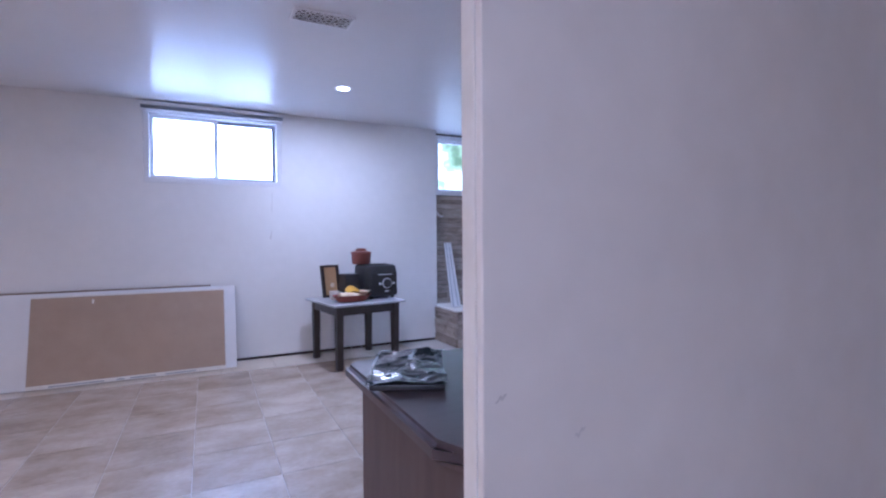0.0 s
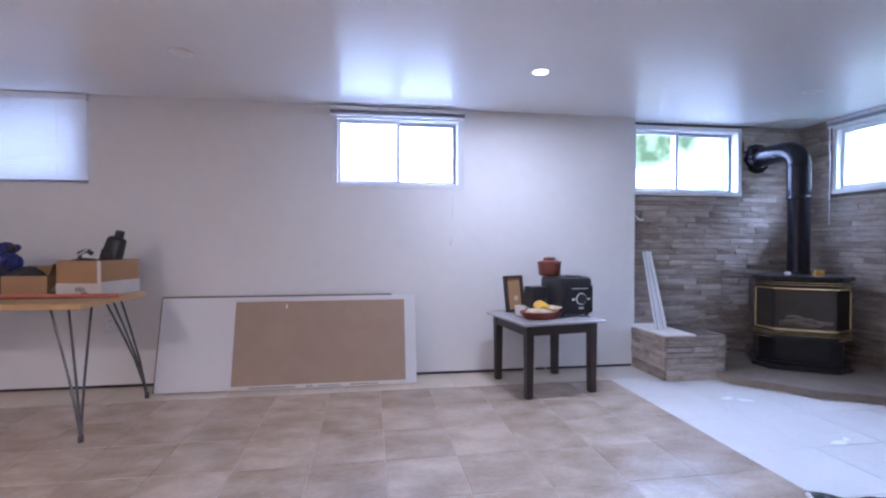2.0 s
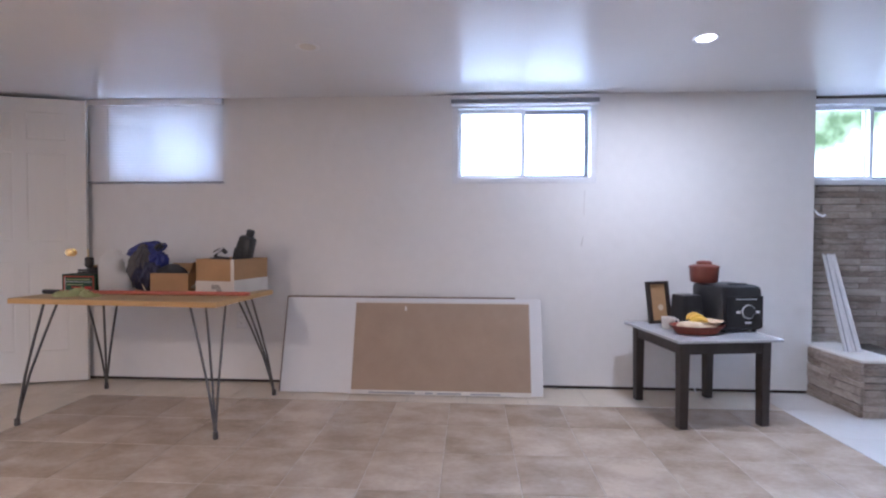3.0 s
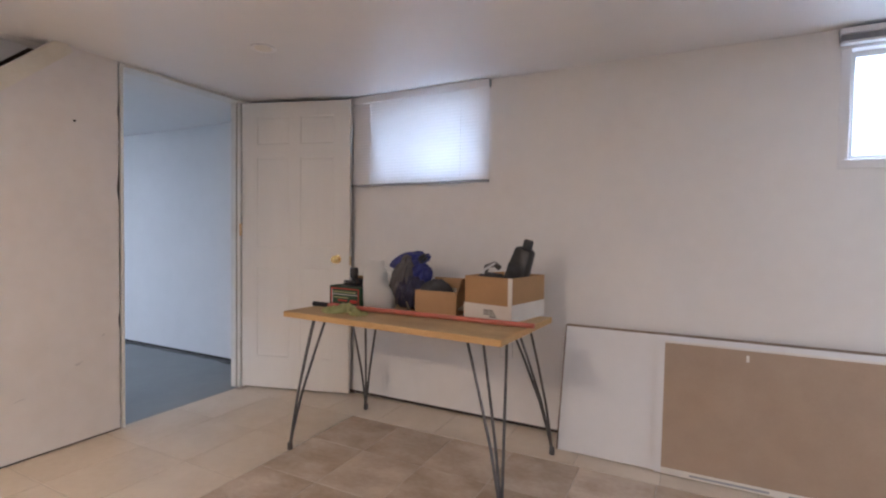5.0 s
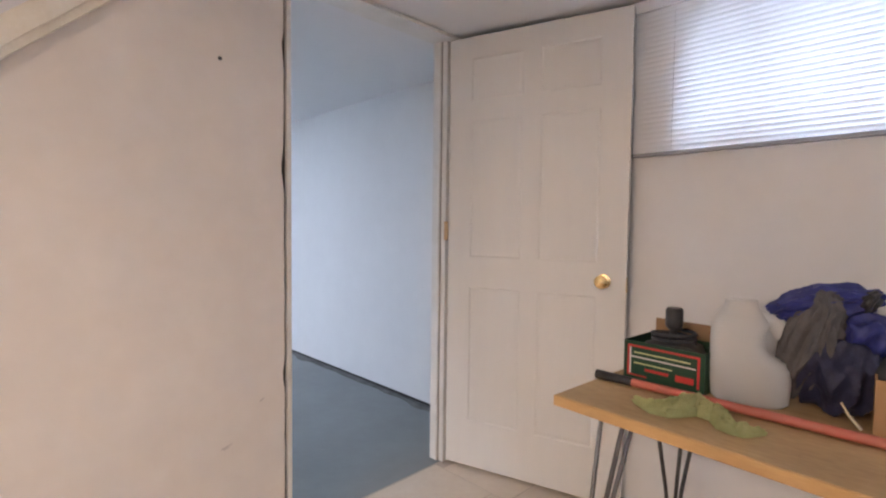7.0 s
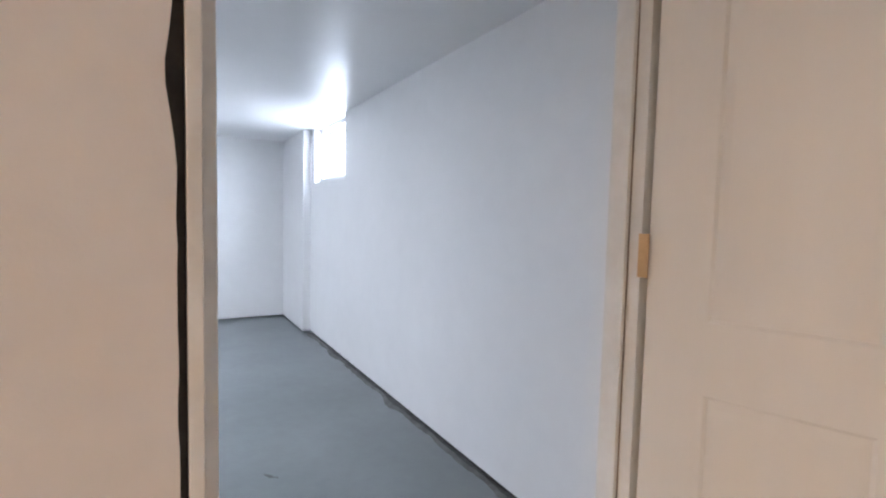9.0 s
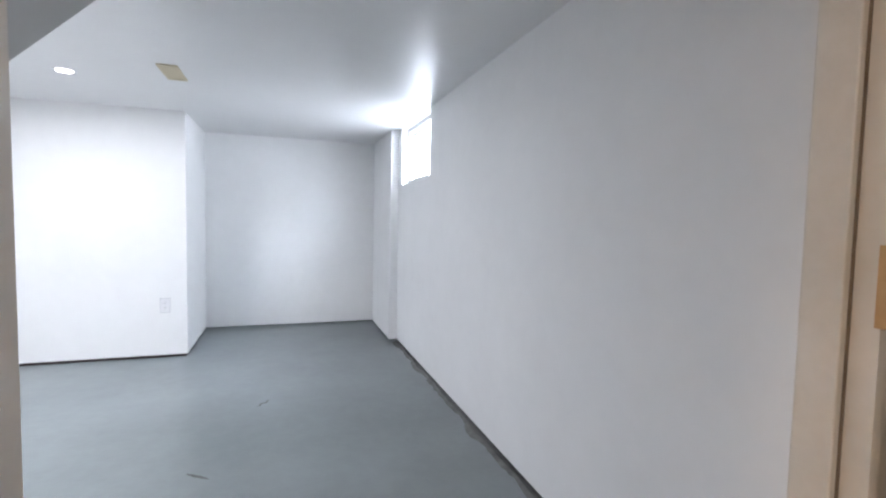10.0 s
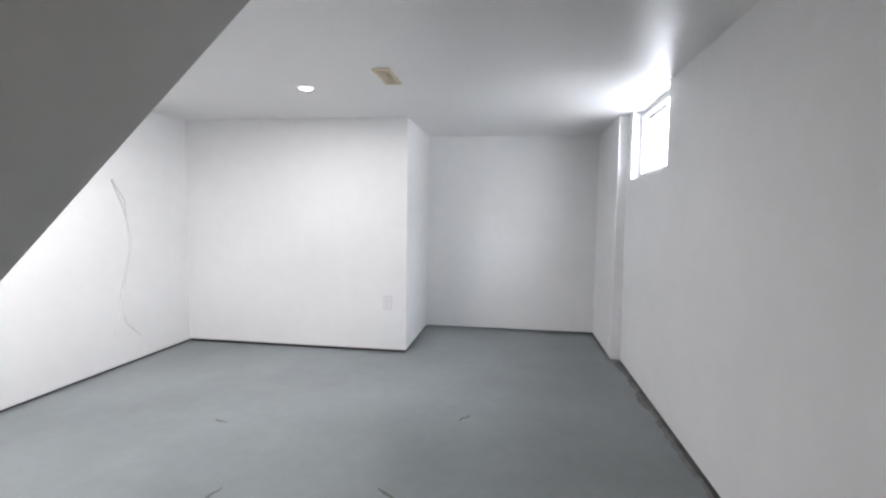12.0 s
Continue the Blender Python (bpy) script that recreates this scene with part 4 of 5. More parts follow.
for k, (y, lift) in enumerate(((-0.01, 0.075), (0.02, 0.08), (-0.03, 0.06))):
    pts = [(-0.05 + 0.11 * i / 7, y + 0.02 * math.sin(i / 7 * math.pi), lift + 0.022 * math.sin(i / 7 * math.pi)) for i in range(8)]
    bb = thing("banana", bask.matrix_world.copy(), "ripe yellow banana on the basket", "banana", "bananas in the basket")
    part("fruit", tube(pts, [0.005, 0.012, 0.015, 0.016, 0.016, 0.014, 0.010, 0.004], 8), M_YELLOW, bb, smooth=True)
mug = thing("white_cup", pose(0.755, 4.26, TT), "small white cup on the table", "cup")
part("cup_body", lathe([(0.028, 0), (0.036, 0.01), (0.04, 0.07), (0.037, 0.07), (0.03, 0.012), (0.0, 0.01)], 24), M_WHITEP, mug, smooth=True)
part("handle", tube([(0.036, 0, 0.058), (0.058, 0, 0.055), (0.060, 0, 0.03), (0.035, 0, 0.02)], 0.005, 8), M_WHITEP, mug)
# cords behind the table
for k, x in enumerate((0.93, 1.02, 1.09)):
    c = finish(tube([(x, 4.575, 0.47), (x + 0.03, 4.60, 0.33), (x - 0.03, 4.60, 0.2), (x + 0.02, 4.59, 0.1), (x + 0.05, 4.57, 0.012)], 0.004, 6), "power_cord", M_VINYL)
    tagged(c, "white power cord hanging behind the table", "cable", "power cords")


# ---- scuffs on the walls ----
def scuff(m, w, h, seed, label):
    """A thin worn streak lying on a wall; local x along it, y out of the wall."""
    pts = []
    for i in range(12):
        u = i / 11
        pts.append((w * (u - 0.5), 0.0, h * (0.6 * (u - 0.5) + 0.35 * noise.noise(Vector((u * 4, seed, 0))))))
    bm = bmesh.new()
    prev = None
    for i, q in enumerate(pts):
        t = h * 0.16 * (0.25 + math.sin(math.pi * i / 11)) * (1 + 0.5 * noise.noise(Vector((i, seed, 2))))
        cur = (bm.verts.new((q[0], -0.0007, q[2] - t)), bm.verts.new((q[0], -0.0007, q[2] + t)))
        if prev:
            bm.faces.new((prev[0], cur[0], cur[1], prev[1]))
        prev = cur
    ob = structure("trim_scuff", bm, M_SCUFF, label)
    ob.matrix_world = m
    return ob


scuff(pose(0.240, 0.848, 0.755), 0.018, 0.016, 1, "grey scuff on the partition wall")
scuff(pose(0.125, 0.848, 0.815), 0.016, 0.014, 2, "grey scuff on the partition corner")
scuff(pose(0.318, NY, 1.03), 0.016, 0.10, 3, "faint vertical mark on the wall")
scuff(pose(0.33, NY, 1.30), 0.008, 0.25, 4, "hairline crack below the window")
scuff(pose(WX, 3.30, 0.42, 0, 0, 90), 0.04, 0.03, 5, "grey scuff on the wall under the stair")
scuff(pose(WX, 3.05, 0.30, 0, 0, 90), 0.05, 0.015, 6, "grey scuff on the wall under the stair")
scuff(pose(WX, 3.42, 0.55, 0, 0, 90), 0.02, 0.02, 7, "grey scuff on the wall under the stair")
for k, (x, y, a, w) in enumerate(((-6.05, 3.35, 40, 0.13), (-5.6, 3.9, 15, 0.08), (-5.9, 2.6, -20, 0.16), (-6.6, 2.2, 60, 0.10), (-6.9, 3.6, -50, 0.12))):
    sc_ = scuff(pose(x, y, -0.0012, -90, 0, a), w, 0.05, 10 + k, "dark scuff on the concrete floor")
    sc_.data.materials[0] = M_RUBBLE


# ---- hairpin desk ----
desk = thing("hairpin_desk", pose(-2.44, 4.13, 0, 0, 0, -3.5), "pine board desk on steel hairpin legs", "desk")
part("tabletop", boxm(-0.635, 0.635, -0.325, 0.335, 0.668, 0.697, bevel=0.003), M_PLY, desk, "worn pine board top")
part("top_face", boxm(-0.63, 0.63, -0.32, 0.33, 0.6972, 0.6985), M_PLYT, desk, "greyed scratched face")
for sx, sy, fx, fy in ((-1, -1, -0.507, -0.39), (1, -1, 0.69, -0.42), (1, 1, 0.666, 0.28), (-1, 1, -0.544, 0.262)):
    cx, cy = sx * 0.585, sy * 0.275
    for k, (tx, ty) in enumerate(((cx, cy - sy * 0.13), (cx - sx * 0.13, cy), (cx - sx * 0.11, cy - sy * 0.11))):
        bm = tube([(tx, ty, 0.662), (tx * 0.66 + fx * 0.34, ty * 0.66 + fy * 0.34, 0.48), (tx * 0.30 + fx * 0.70, ty * 0.30 + fy * 0.70, 0.27), (tx * 0.06 + fx * 0.94, ty * 0.06 + fy * 0.94, 0.08), (fx, fy, 0.012)], 0.0066, 8)
        if k == 0:
            leg = part("leg", bm, M_IRON, desk, smooth=True)
        else:
            part("leg_rod", bm, M_IRON, leg, smooth=True)
    part("foot_pad", lathe([(0.013, 0.001), (0.014, 0.004), (0.013, 0.035), (0.010, 0.04)], 14, m=pose(fx, fy, 0)), M_IRON, leg)
    part("mount_plate", boxm(min(cx, cx - sx * 0.15), max(cx, cx - sx * 0.15), min(cy, cy - sy * 0.14), max(cy, cy - sy * 0.14), 0.662, 0.6675), M_IRON, leg)

DT = 0.6995
DR = -3.5


def on_desk(x, y, rz=DR, z=DT):
    return pose(x, y, z, 0, 0, rz)


def open_carton(root, w, d, h, t, outer, band=None):
    part("front_panel", boxm(-w / 2, w / 2, -d / 2, -d / 2 + t, 0, h), outer, root)
    part("back_panel", boxm(-w / 2, w / 2, d / 2 - t, d / 2, 0, h), outer, root)
    part("side_panel", boxm(-w / 2, -w / 2 + t, -d / 2 + t, d / 2 - t, 0, h), outer, root)
    part("side_panel", boxm(w / 2 - t, w / 2, -d / 2 + t, d / 2 - t, 0, h), outer, root)
    part("bottom_panel", boxm(-w / 2 + t, w / 2 - t, -d / 2 + t, d / 2 - t, 0.0, 0.004), M_CARDIN, root)


# green printed carton with a dark gadget
gb = thing("green_carton", on_desk(-2.91, 4.225, -4), "open green printed carton with red and white lines", "box")
open_carton(gb, 0.235, 0.17, 0.115, 0.004, M_GREEN)
yf = -0.0855
for b, mt in (((-0.105, 0.105, 0.098, 0.104), M_RED), ((-0.105, -0.099, 0.014, 0.098), M_RED), ((0.099, 0.105, 0.014, 0.098), M_RED), ((-0.105, -0.045, 0.010, 0.014), M_RED), ((-0.095, 0.095, 0.066, 0.070), M_WHITEP), ((-0.098, -0.094, 0.016, 0.096), M_WHITEP), ((0.04, 0.09, 0.022, 0.040), M_RED), ((-0.05, 0.02, 0.030, 0.038), M_RED), ((-0.085, 0.08, 0.080, 0.084), M_CLOTH), ((-0.085, 0.03, 0.048, 0.052), M_CLOTH)):
    part("print_line", boxm(b[0], b[1], yf - 0.0012, yf + 0.0002, b[2], b[3]), mt, gb)
part("raised_flap", boxm(-0.1, 0.115, 0.0855, 0.0885, 0.06, 0.165), M_CARDIN, gb)
gd = thing("dark_gadget", on_desk(-2.915, 4.225, 10, DT + 0.062), "black tool with a knob sticking out of the carton", "tool")
part("base_mass", crumple(boxm(-0.08, 0.08, -0.055, 0.055, -0.055, 0.055, bevel=0.03), 0.012, 18, 5), M_BLACKP, gd, smooth=True)
part("coiled_cable", tube([(0.06 * math.cos(a * 0.5), 0.045 * math.sin(a * 0.5), 0.052 + a * 0.0012) for a in range(30)], 0.006, 8), M_GREYP, gd, smooth=True)
part("knob", lathe([(0.012, 0.05), (0.012, 0.09), (0.022, 0.098), (0.025, 0.105), (0.025, 0.15), (0.020, 0.158)], 20, m=pose(0.0, 0, 0)), M_BLACKP, gd, smooth=True)

# lime rag
def folded_cloth(path, wide, high, folds, seed, n=60, k=18):
    """A ruffled strip of cloth heaped along a path."""
    bm = bmesh.new()
    rows = []
    for i in range(n + 1):
        u = i / n
        f = u * (len(path) - 1)
        a = min(int(f), len(path) - 2)
        p = Vector(path[a]).lerp(Vector(path[a + 1]), f - a)
        d = (Vector(path[a + 1]) - Vector(path[a])).normalized()
        side = Vector((-d.y, d.x, 0))
        swell = 0.35 + 0.65 * math.sin(math.pi * min(1, u * 1.04)) ** 0.6
        row = []
        for j in range(k + 1):
            v = j / k * 2 - 1
            nz = noise.noise(Vector((u * folds, v * 1.6, seed)))
            fine = noise.noise(Vector((u * folds * 2.6, v * 3.2, seed + 4)))
            h = max(0.0, (1 - v * v)) ** 0.6 * high * swell * (0.55 + 0.75 * abs(nz) + 0.25 * fine)
            q = p + side * (v * wide * swell * (0.8 + 0.45 * nz)) + d * (0.018 * fine)
            row.append(bm.verts.new((q.x, q.y, max(0.0015, p.z + h))))
        rows.append(row)
    for a, b in zip(rows, rows[1:]):
        for j in range(k):
            bm.faces.new((a[j], a[j + 1], b[j + 1], b[j]))
    bmesh.ops.solidify(bm, geom=list(bm.faces), thickness=0.0012)
    return bm


rag = thing("lime_rag", on_desk(-2.76, 3.95, 8), "crumpled lime green rag on the desk", "rag")
part("main_fold", folded_cloth([(-0.15, 0.02, 0), (-0.09, -0.03, 0), (-0.05, -0.02, 0), (-0.01, 0.035, 0), (0.04, 0.02, 0), (0.06, -0.035, 0), (0.10, -0.045, 0), (0.135, -0.01, 0)], 0.026, 0.050, 10, 2), M_CLOTH, rag, smooth=True)
part("upper_fold", folded_cloth([(-0.10, -0.005, 0.0), (-0.05, 0.03, 0.012), (0.0, 0.05, 0.018), (0.05, 0.04, 0.004)], 0.018, 0.040, 6, 7, 36, 12), M_CLOTH, rag, smooth=True)
# red bar with black grip
bar = thing("red_bar", pose(0, 0, 0), "long red bar with a black end", "bar")
A, B = Vector((-3.08, 4.066, DT + 0.013)), Vector((-1.775, 4.058, DT + 0.013))
part("shaft", tube([A + (B - A) * 0.085, B], 0.012, 12), M_POLE, bar, smooth=True)
part("black_grip", tube([A, A + (B - A) * 0.085], 0.0135, 12), M_BLACKP, bar, smooth=True)

# milk jug
jug = thing("plastic_jug", on_desk(-2.712, 4.205, 18) @ Matrix.Diagonal((1.22, 1.1, 0.98, 1)), "translucent white plastic gallon jug, cut open", "jug")
bm = bmesh.new()
rings = []
for z, half, mid, deep in ((0.0, 0.064, 0, 0.062), (0.010, 0.073, 0, 0.070), (0.06, 0.076, 0, 0.073), (0.10, 0.075, -0.001, 0.073), (0.118, 0.070, -0.006, 0.072), (0.135, 0.056, -0.020, 0.071), (0.16, 0.050, -0.026, 0.069), (0.19, 0.050, -0.025, 0.066), (0.215, 0.054, -0.019, 0.058), (0.235, 0.044, -0.020, 0.046), (0.252, 0.034, -0.018, 0.036), (0.272, 0.030, -0.018, 0.031)):
    ring = []
    for k in range(36):
        a = 2 * math.pi * k / 36
        ca, sa = math.cos(a), math.sin(a)
        ring.append(bm.verts.new((mid + math.copysign(abs(ca) ** 0.56, ca) * half, math.copysign(abs(sa) ** 0.56, sa) * deep, z)))
    rings.append(ring)
for a, b in zip(rings, rings[1:]):
    for k in range(36):
        bm.faces.new((a[k], a[(k + 1) % 36], b[(k + 1) % 36], b[k]))
bm.faces.new(rings[0][::-1])
bmesh.ops.solidify(bm, geom=list(bm.faces), thickness=0.0012)
part("body", bm, M_JUG, jug, smooth=True)
part("handle", tube([(0.052, 0, 0.085), (0.060, 0, 0.11), (0.064, 0, 0.14), (0.063, 0, 0.17), (0.055, 0, 0.198), (0.036, 0, 0.218), (0.008, 0, 0.232)], [0.024, 0.020, 0.017, 0.016, 0.017, 0.019, 0.022], 14), M_JUG, jug, "moulded hollow handle", True)
part("neck_rim", tube([(-0.018 + 0.030 * math.cos(a * math.pi / 12), 0.031 * math.sin(a * math.pi / 12), 0.272) for a in range(25)], 0.002, 6), M_JUG, jug)

# crumpled blue jacket
def cloth_heap(rx, ry, rz, m, seed, fold=0.022, along=(1, 1, 0.35)):
    """A rumpled heap of cloth with creases running along one direction."""
    bm = bmesh.new()
    vs = bmesh.ops.create_icosphere(bm, subdivisions=5, radius=1)["verts"]
    st = Vector(along)
    for v in vs:
        d = v.co.normalized()
        q = Vector((d.x * st.x, d.y * st.y, d.z * st.z)) * 1.7 + Vector((seed, seed * 2.3, 0))
        ridge = 1 - abs(noise.noise(q)) * 2
        ridge2 = 1 - abs(noise.noise(q * 2.3)) * 2
        p = Vector((d.x * rx, d.y * ry, d.z * rz)) + d * (fold * ridge + 0.22 * fold * ridge2 - fold)
        v.co = m @ p
        v.co.z = max(v.co.z, 0.002)
    return bm


jk = thing("blue_jacket", on_desk(-2.55, 4.265), "crumpled blue and grey jacket in a heap", "jacket")
part("lower_fold", cloth_heap(0.105, 0.10, 0.115, pose(0.015, 0.0, 0.10), 2, 0.03), M_NAVY, jk, "dark navy patterned lining", True)
part("grey_panel", cloth_heap(0.062, 0.06, 0.15, pose(-0.035, -0.035, 0.165, 0, 16, 10), 4, 0.022, (1.6, 1.6, 0.25)), M_GREYF, jk, "grey fleece panel", True)
part("blue_hood", cloth_heap(0.125, 0.075, 0.05, pose(-0.02, 0.02, 0.268, 0, -14, 12), 9, 0.022, (0.4, 1.5, 1.2)), M_BLUE, jk, "bright blue shell", True)
part("sleeve", cloth_heap(0.06, 0.065, 0.055, pose(0.075, 0.0, 0.205, 0, 30, 0), 6, 0.018), M_BLUE, jk, "bright blue sleeve", True)
part("black_collar", cloth_heap(0.022, 0.05, 0.03, pose(0.072, 0.02, 0.285, 0, 30, 0), 3, 0.008), M_BLACKP, jk, "black collar edge", True)
part("loose_strap", tube([(0.045, -0.105, 0.055), (0.06, -0.11, 0.03), (0.085, -0.118, 0.006)], [0.003, 0.003, 0.004], 8), M_IVORY, jk, "pale strap end", True)

# small carton with a dark pouch
sb = thing("small_carton", on_desk(-2.343, 4.255, 4), "open brown cardboard carton", "box")
open_carton(sb, 0.235, 0.20, 0.125, 0.004, M_CARD)
part("tape_strip", boxm(0.02, 0.045, 0.0935, 0.0955, 0.05, 0.124), M_IVORY, sb)
part("back_flap", boxm(-0.10, 0.11, 0, 0.003, 0, 0.06, m=pose(0.0, 0.100, 0.124, -24)), M_CARD, sb)
part("side_flap", boxm(0, 0.003, -0.09, 0.09, 0, 0.075, m=pose(0.118, 0, 0.124, 0, 20)), M_CARDIN, sb, "opened side flap")
pc = thing("black_pouch", on_desk(-2.385, 4.265, -6, DT + 0.006), "black fabric pouch inside the carton", "pouch")
part("pouch_body", crumple(blob(0.095, 0.085, 0.085, 0.015, 10, 8, 4, m=pose(0, 0, 0.095)), 0.004, 40), M_GREYP, pc, smooth=True)

# large carton
lb = thing("large_carton", on_desk(-2.01, 4.325, -11), "open brown and white cardboard carton full of things", "box")
w, d, h, t = 0.275, 0.345, 0.215, 0.004
open_carton(lb, w, d, h, t, M_CARD)
part("white_band", boxm(-w / 2 - 0.002, w / 2 + 0.002, -d / 2 - 0.0025, -d / 2 - 0.0005, 0.0, 0.078), M_WHITEP, lb, "white lower band")
part("white_band", boxm(w / 2 + 0.0005, w / 2 + 0.0025, -d / 2, d / 2, 0.0, 0.085), M_WHITEP, lb, "white lower band")
part("white_corner", boxm(w / 2 - 0.02, w / 2 + 0.003, -d / 2 - 0.003, -d / 2 - 0.0005, 0.0785, h), M_WHITEP, lb)
part("loose_flap", boxm(-0.075, 0.0, -0.055, 0.055, 0, 0.003, m=pose(-w / 2 - 0.004, -d / 2 + 0.06, 0.062, 0, -38)), M_IVORY, lb, "cream flap hanging out at the side")
part("print_bar", boxm(0.015, 0.055, -d / 2 - 0.0035, -d / 2 - 0.0026, 0.016, 0.022), M_INK, lb)
for k in range(3):
    part("print_bar", boxm(-0.02, 0.05 - k * 0.008, -d / 2 - 0.0035, -d / 2 - 0.0026, 0.028 + k * 0.010, 0.033 + k * 0.010), M_INK, lb)
ob_ = thing("oil_bottle", on_desk(-2.01, 4.34, -11, DT + 0.008) @ pose(0, 0, 0, 0, 15, 0) @ Matrix.Diagonal((1.3, 1.2, 1.15, 1)), "black plastic oil bottle standing in the carton", "bottle")
bm = boxm(-0.055, 0.055, -0.032, 0.032, 0.06, 0.32, bevel=0.022)
for v in bm.verts:
    if v.co.z > 0.27:
        v.co.x = v.co.x * 0.7 + 0.012
part("bottle_body", bm, M_BLACKP, ob_, smooth=True)
part("cap", lathe([(0.02, 0.321), (0.02, 0.352), (0.016, 0.358)], 18, m=pose(0.018, 0, 0)), M_BLACKP, ob_, smooth=True)
part("neck_label", boxm(-0.03, 0.03, -0.0335, -0.0322, 0.12, 0.24), M_GREYP, ob_)
wb = thing("pale_bottle", on_desk(-2.06, 4.38, 0, DT + 0.02) @ pose(0, 0, 0, 0, 20, 0), "pale cream plastic bottle in the carton", "bottle")
part("bottle_body", boxm(-0.04, 0.04, -0.03, 0.03, 0.02, 0.30, bevel=0.02), M_IVORY, wb, smooth=True)
part("cap", lathe([(0.016, 0.301), (0.016, 0.325)], 16), M_WHITEP, wb)
gt = thing("grey_tool", on_desk(-2.06, 4.25, -15, DT + 0.14), "grey metal clamp tool in the carton", "tool")
part("jaw", tube([(-0.05, 0, 0.06), (-0.03, 0, 0.12), (0.02, 0, 0.135), (0.05, 0, 0.115)], 0.014, 8), M_IRON, gt)
part("tool_body", crumple(boxm(-0.06, 0.06, -0.03, 0.03, 0.0, 0.085, bevel=0.01), 0.01, 20), M_GREYP, gt)
part("tool_handle", tube([(-0.055, -0.01, 0.06), (-0.035, -0.01, 0.105), (0.03, -0.01, 0.14)], 0.007, 8), M_VINYL, gt)

# ---- dresser behind the partition ----
ZT = 0.72
dr = thing("dresser", pose(0, 0, 0), "dark walnut dresser with a rounded laminate top", "dresser")
top = [(0.145, 0.912), (0.145, 0.93), (0.100, 0.98), (0.100, 1.43), (0.125, 1.455), (1.50, 1.455), (1.50, 0.912)]
bm = prism(top, "z", ZT - 0.034, ZT)
bmesh.ops.bevel(bm, geom=[e for e in bm.edges if abs(e.verts[0].co.z - e.verts[1].co.z) < 1e-5], offset=0.010, segments=3, affect="EDGES")
part("top_board", bm, M_CABT, dr, "dark laminate top with a rounded edge", True)
part("carcass", boxm(0.135, 1.47, 0.915, 1.42, 0.05, ZT - 0.0345), M_CABS, dr)
part("plinth", boxm(0.155, 1.45, 0.93, 1.39, 0.001, 0.0495), M_CABS, dr)
for k in range(3):
    dw = part("drawer_front", boxm(0.15, 1.455, 1.4205, 1.438, 0.07 + k * 0.205, 0.265 + k * 0.205, bevel=0.003), M_CABS, dr)
    for x in (0.45, 1.15):
        part("drawer_knob", lathe([(0.006, 0), (0.006, 0.012), (0.014, 0.018), (0.010, 0.026)], 16, m=Matrix.Translation((x, 1.4385, 0.17 + k * 0.205)) @ pose(0, 0, 0, -90)), M_BRASS, dw)

# film-wrapped package on the dresser
pk = thing("film_package", pose(0.20, 1.305, ZT + 0.001, 0, 0, -24), "flat package in crinkled dark glossy film", "package")
bm = bmesh.new()
nx, ny = 26, 34
grid = [[bm.verts.new(((i / nx - 0.5) * 0.145, (j / ny - 0.5) * 0.25, 0.0)) for i in range(nx + 1)] for j in range(ny + 1)]
for j in range(ny):
    for i in range(nx):
        bm.faces.new((grid[j][i], grid[j][i + 1], grid[j + 1][i + 1], grid[j + 1][i]))
for v in bm.verts:
    p = v.co.copy()
    v.co.z = 0.016 + 0.006 * noise.noise(p * 22) + 0.004 * noise.noise(p * 60) + 0.022 * math.exp(-((p.x - 0.03) ** 2 + (p.y - 0.085) ** 2) / 0.0007) * (0.6 + noise.noise(p * 70))
    v.co.x += 0.006 * noise.noise(p * 18)
part("film_top", bm, M_FOIL, pk, smooth=True)
part("inner_card", boxm(-0.068, 0.068, -0.12, 0.12, 0.0, 0.010, bevel=0.002), M_BLACKP, pk)
part("silver_seam", tube([(-0.07, -0.122, 0.012), (-0.073, 0, 0.017), (-0.07, 0.122, 0.014)], 0.0025, 6), M_VINYL, pk)

# board with cable
tb = thing("wood_board", pose(0.385, 1.365, ZT + 0.001, 0, 0, 8), "pale wooden board end with a black cable", "board")
part("plank", boxm(0.0, 0.075, -0.245, 0.0, 0.0, 0.022, bevel=0.002), M_TAN, tb)
part("board_skin", boxm(0.003, 0.072, -0.242, -0.003, 0.0222, 0.0235), M_PANEL, tb, "pale upper face")
cb = finish(tube([(0.395, 1.36, ZT + 0.034), (0.375, 1.375, ZT + 0.05), (0.40, 1.372, ZT + 0.047), (0.415, 1.30, ZT + 0.036), (0.425, 1.25, ZT + 0.038), (0.44, 1.20, ZT + 0.034), (0.50, 1.10, ZT + 0.034)], 0.0048, 8), "black_cable", M_BLACKP, None, True)
tagged(cb, "black cable lying over the wooden board", "cable")
cb = finish(tube([(0.375, 1.372, ZT + 0.040), (0.39, 1.33, ZT + 0.052), (0.415, 1.29, ZT + 0.046), (0.42, 1.255, ZT + 0.046)], 0.004, 8), "black_cable", M_BLACKP, None, True)
tagged(cb, "black cable lying over the wooden board", "cable")
# tray
tr = thing("white_tray", pose(0.36, 1.015, ZT + 0.001, 0, 0, 12) @ Matrix.Scale(0.85, 4), "shallow white plastic tray", "tray")
bm = bmesh.new()
lo = [bm.verts.new(p) for p in ((-0.055, -0.08, 0.0), (0.055, -0.08, 0), (0.055, 0.08, 0), (-0.055, 0.08, 0))]
hi = [bm.verts.new(p) for p in ((-0.075, -0.10, 0.05), (0.075, -0.10, 0.05), (0.075, 0.10, 0.05), (-0.075, 0.10, 0.05))]
bm.faces.new(lo[::-1])
for i in range(4):
    bm.faces.new((lo[i], lo[(i + 1) % 4], hi[(i + 1) % 4], hi[i]))
bmesh.ops.solidify(bm, geom=list(bm.faces), thickness=0.003)
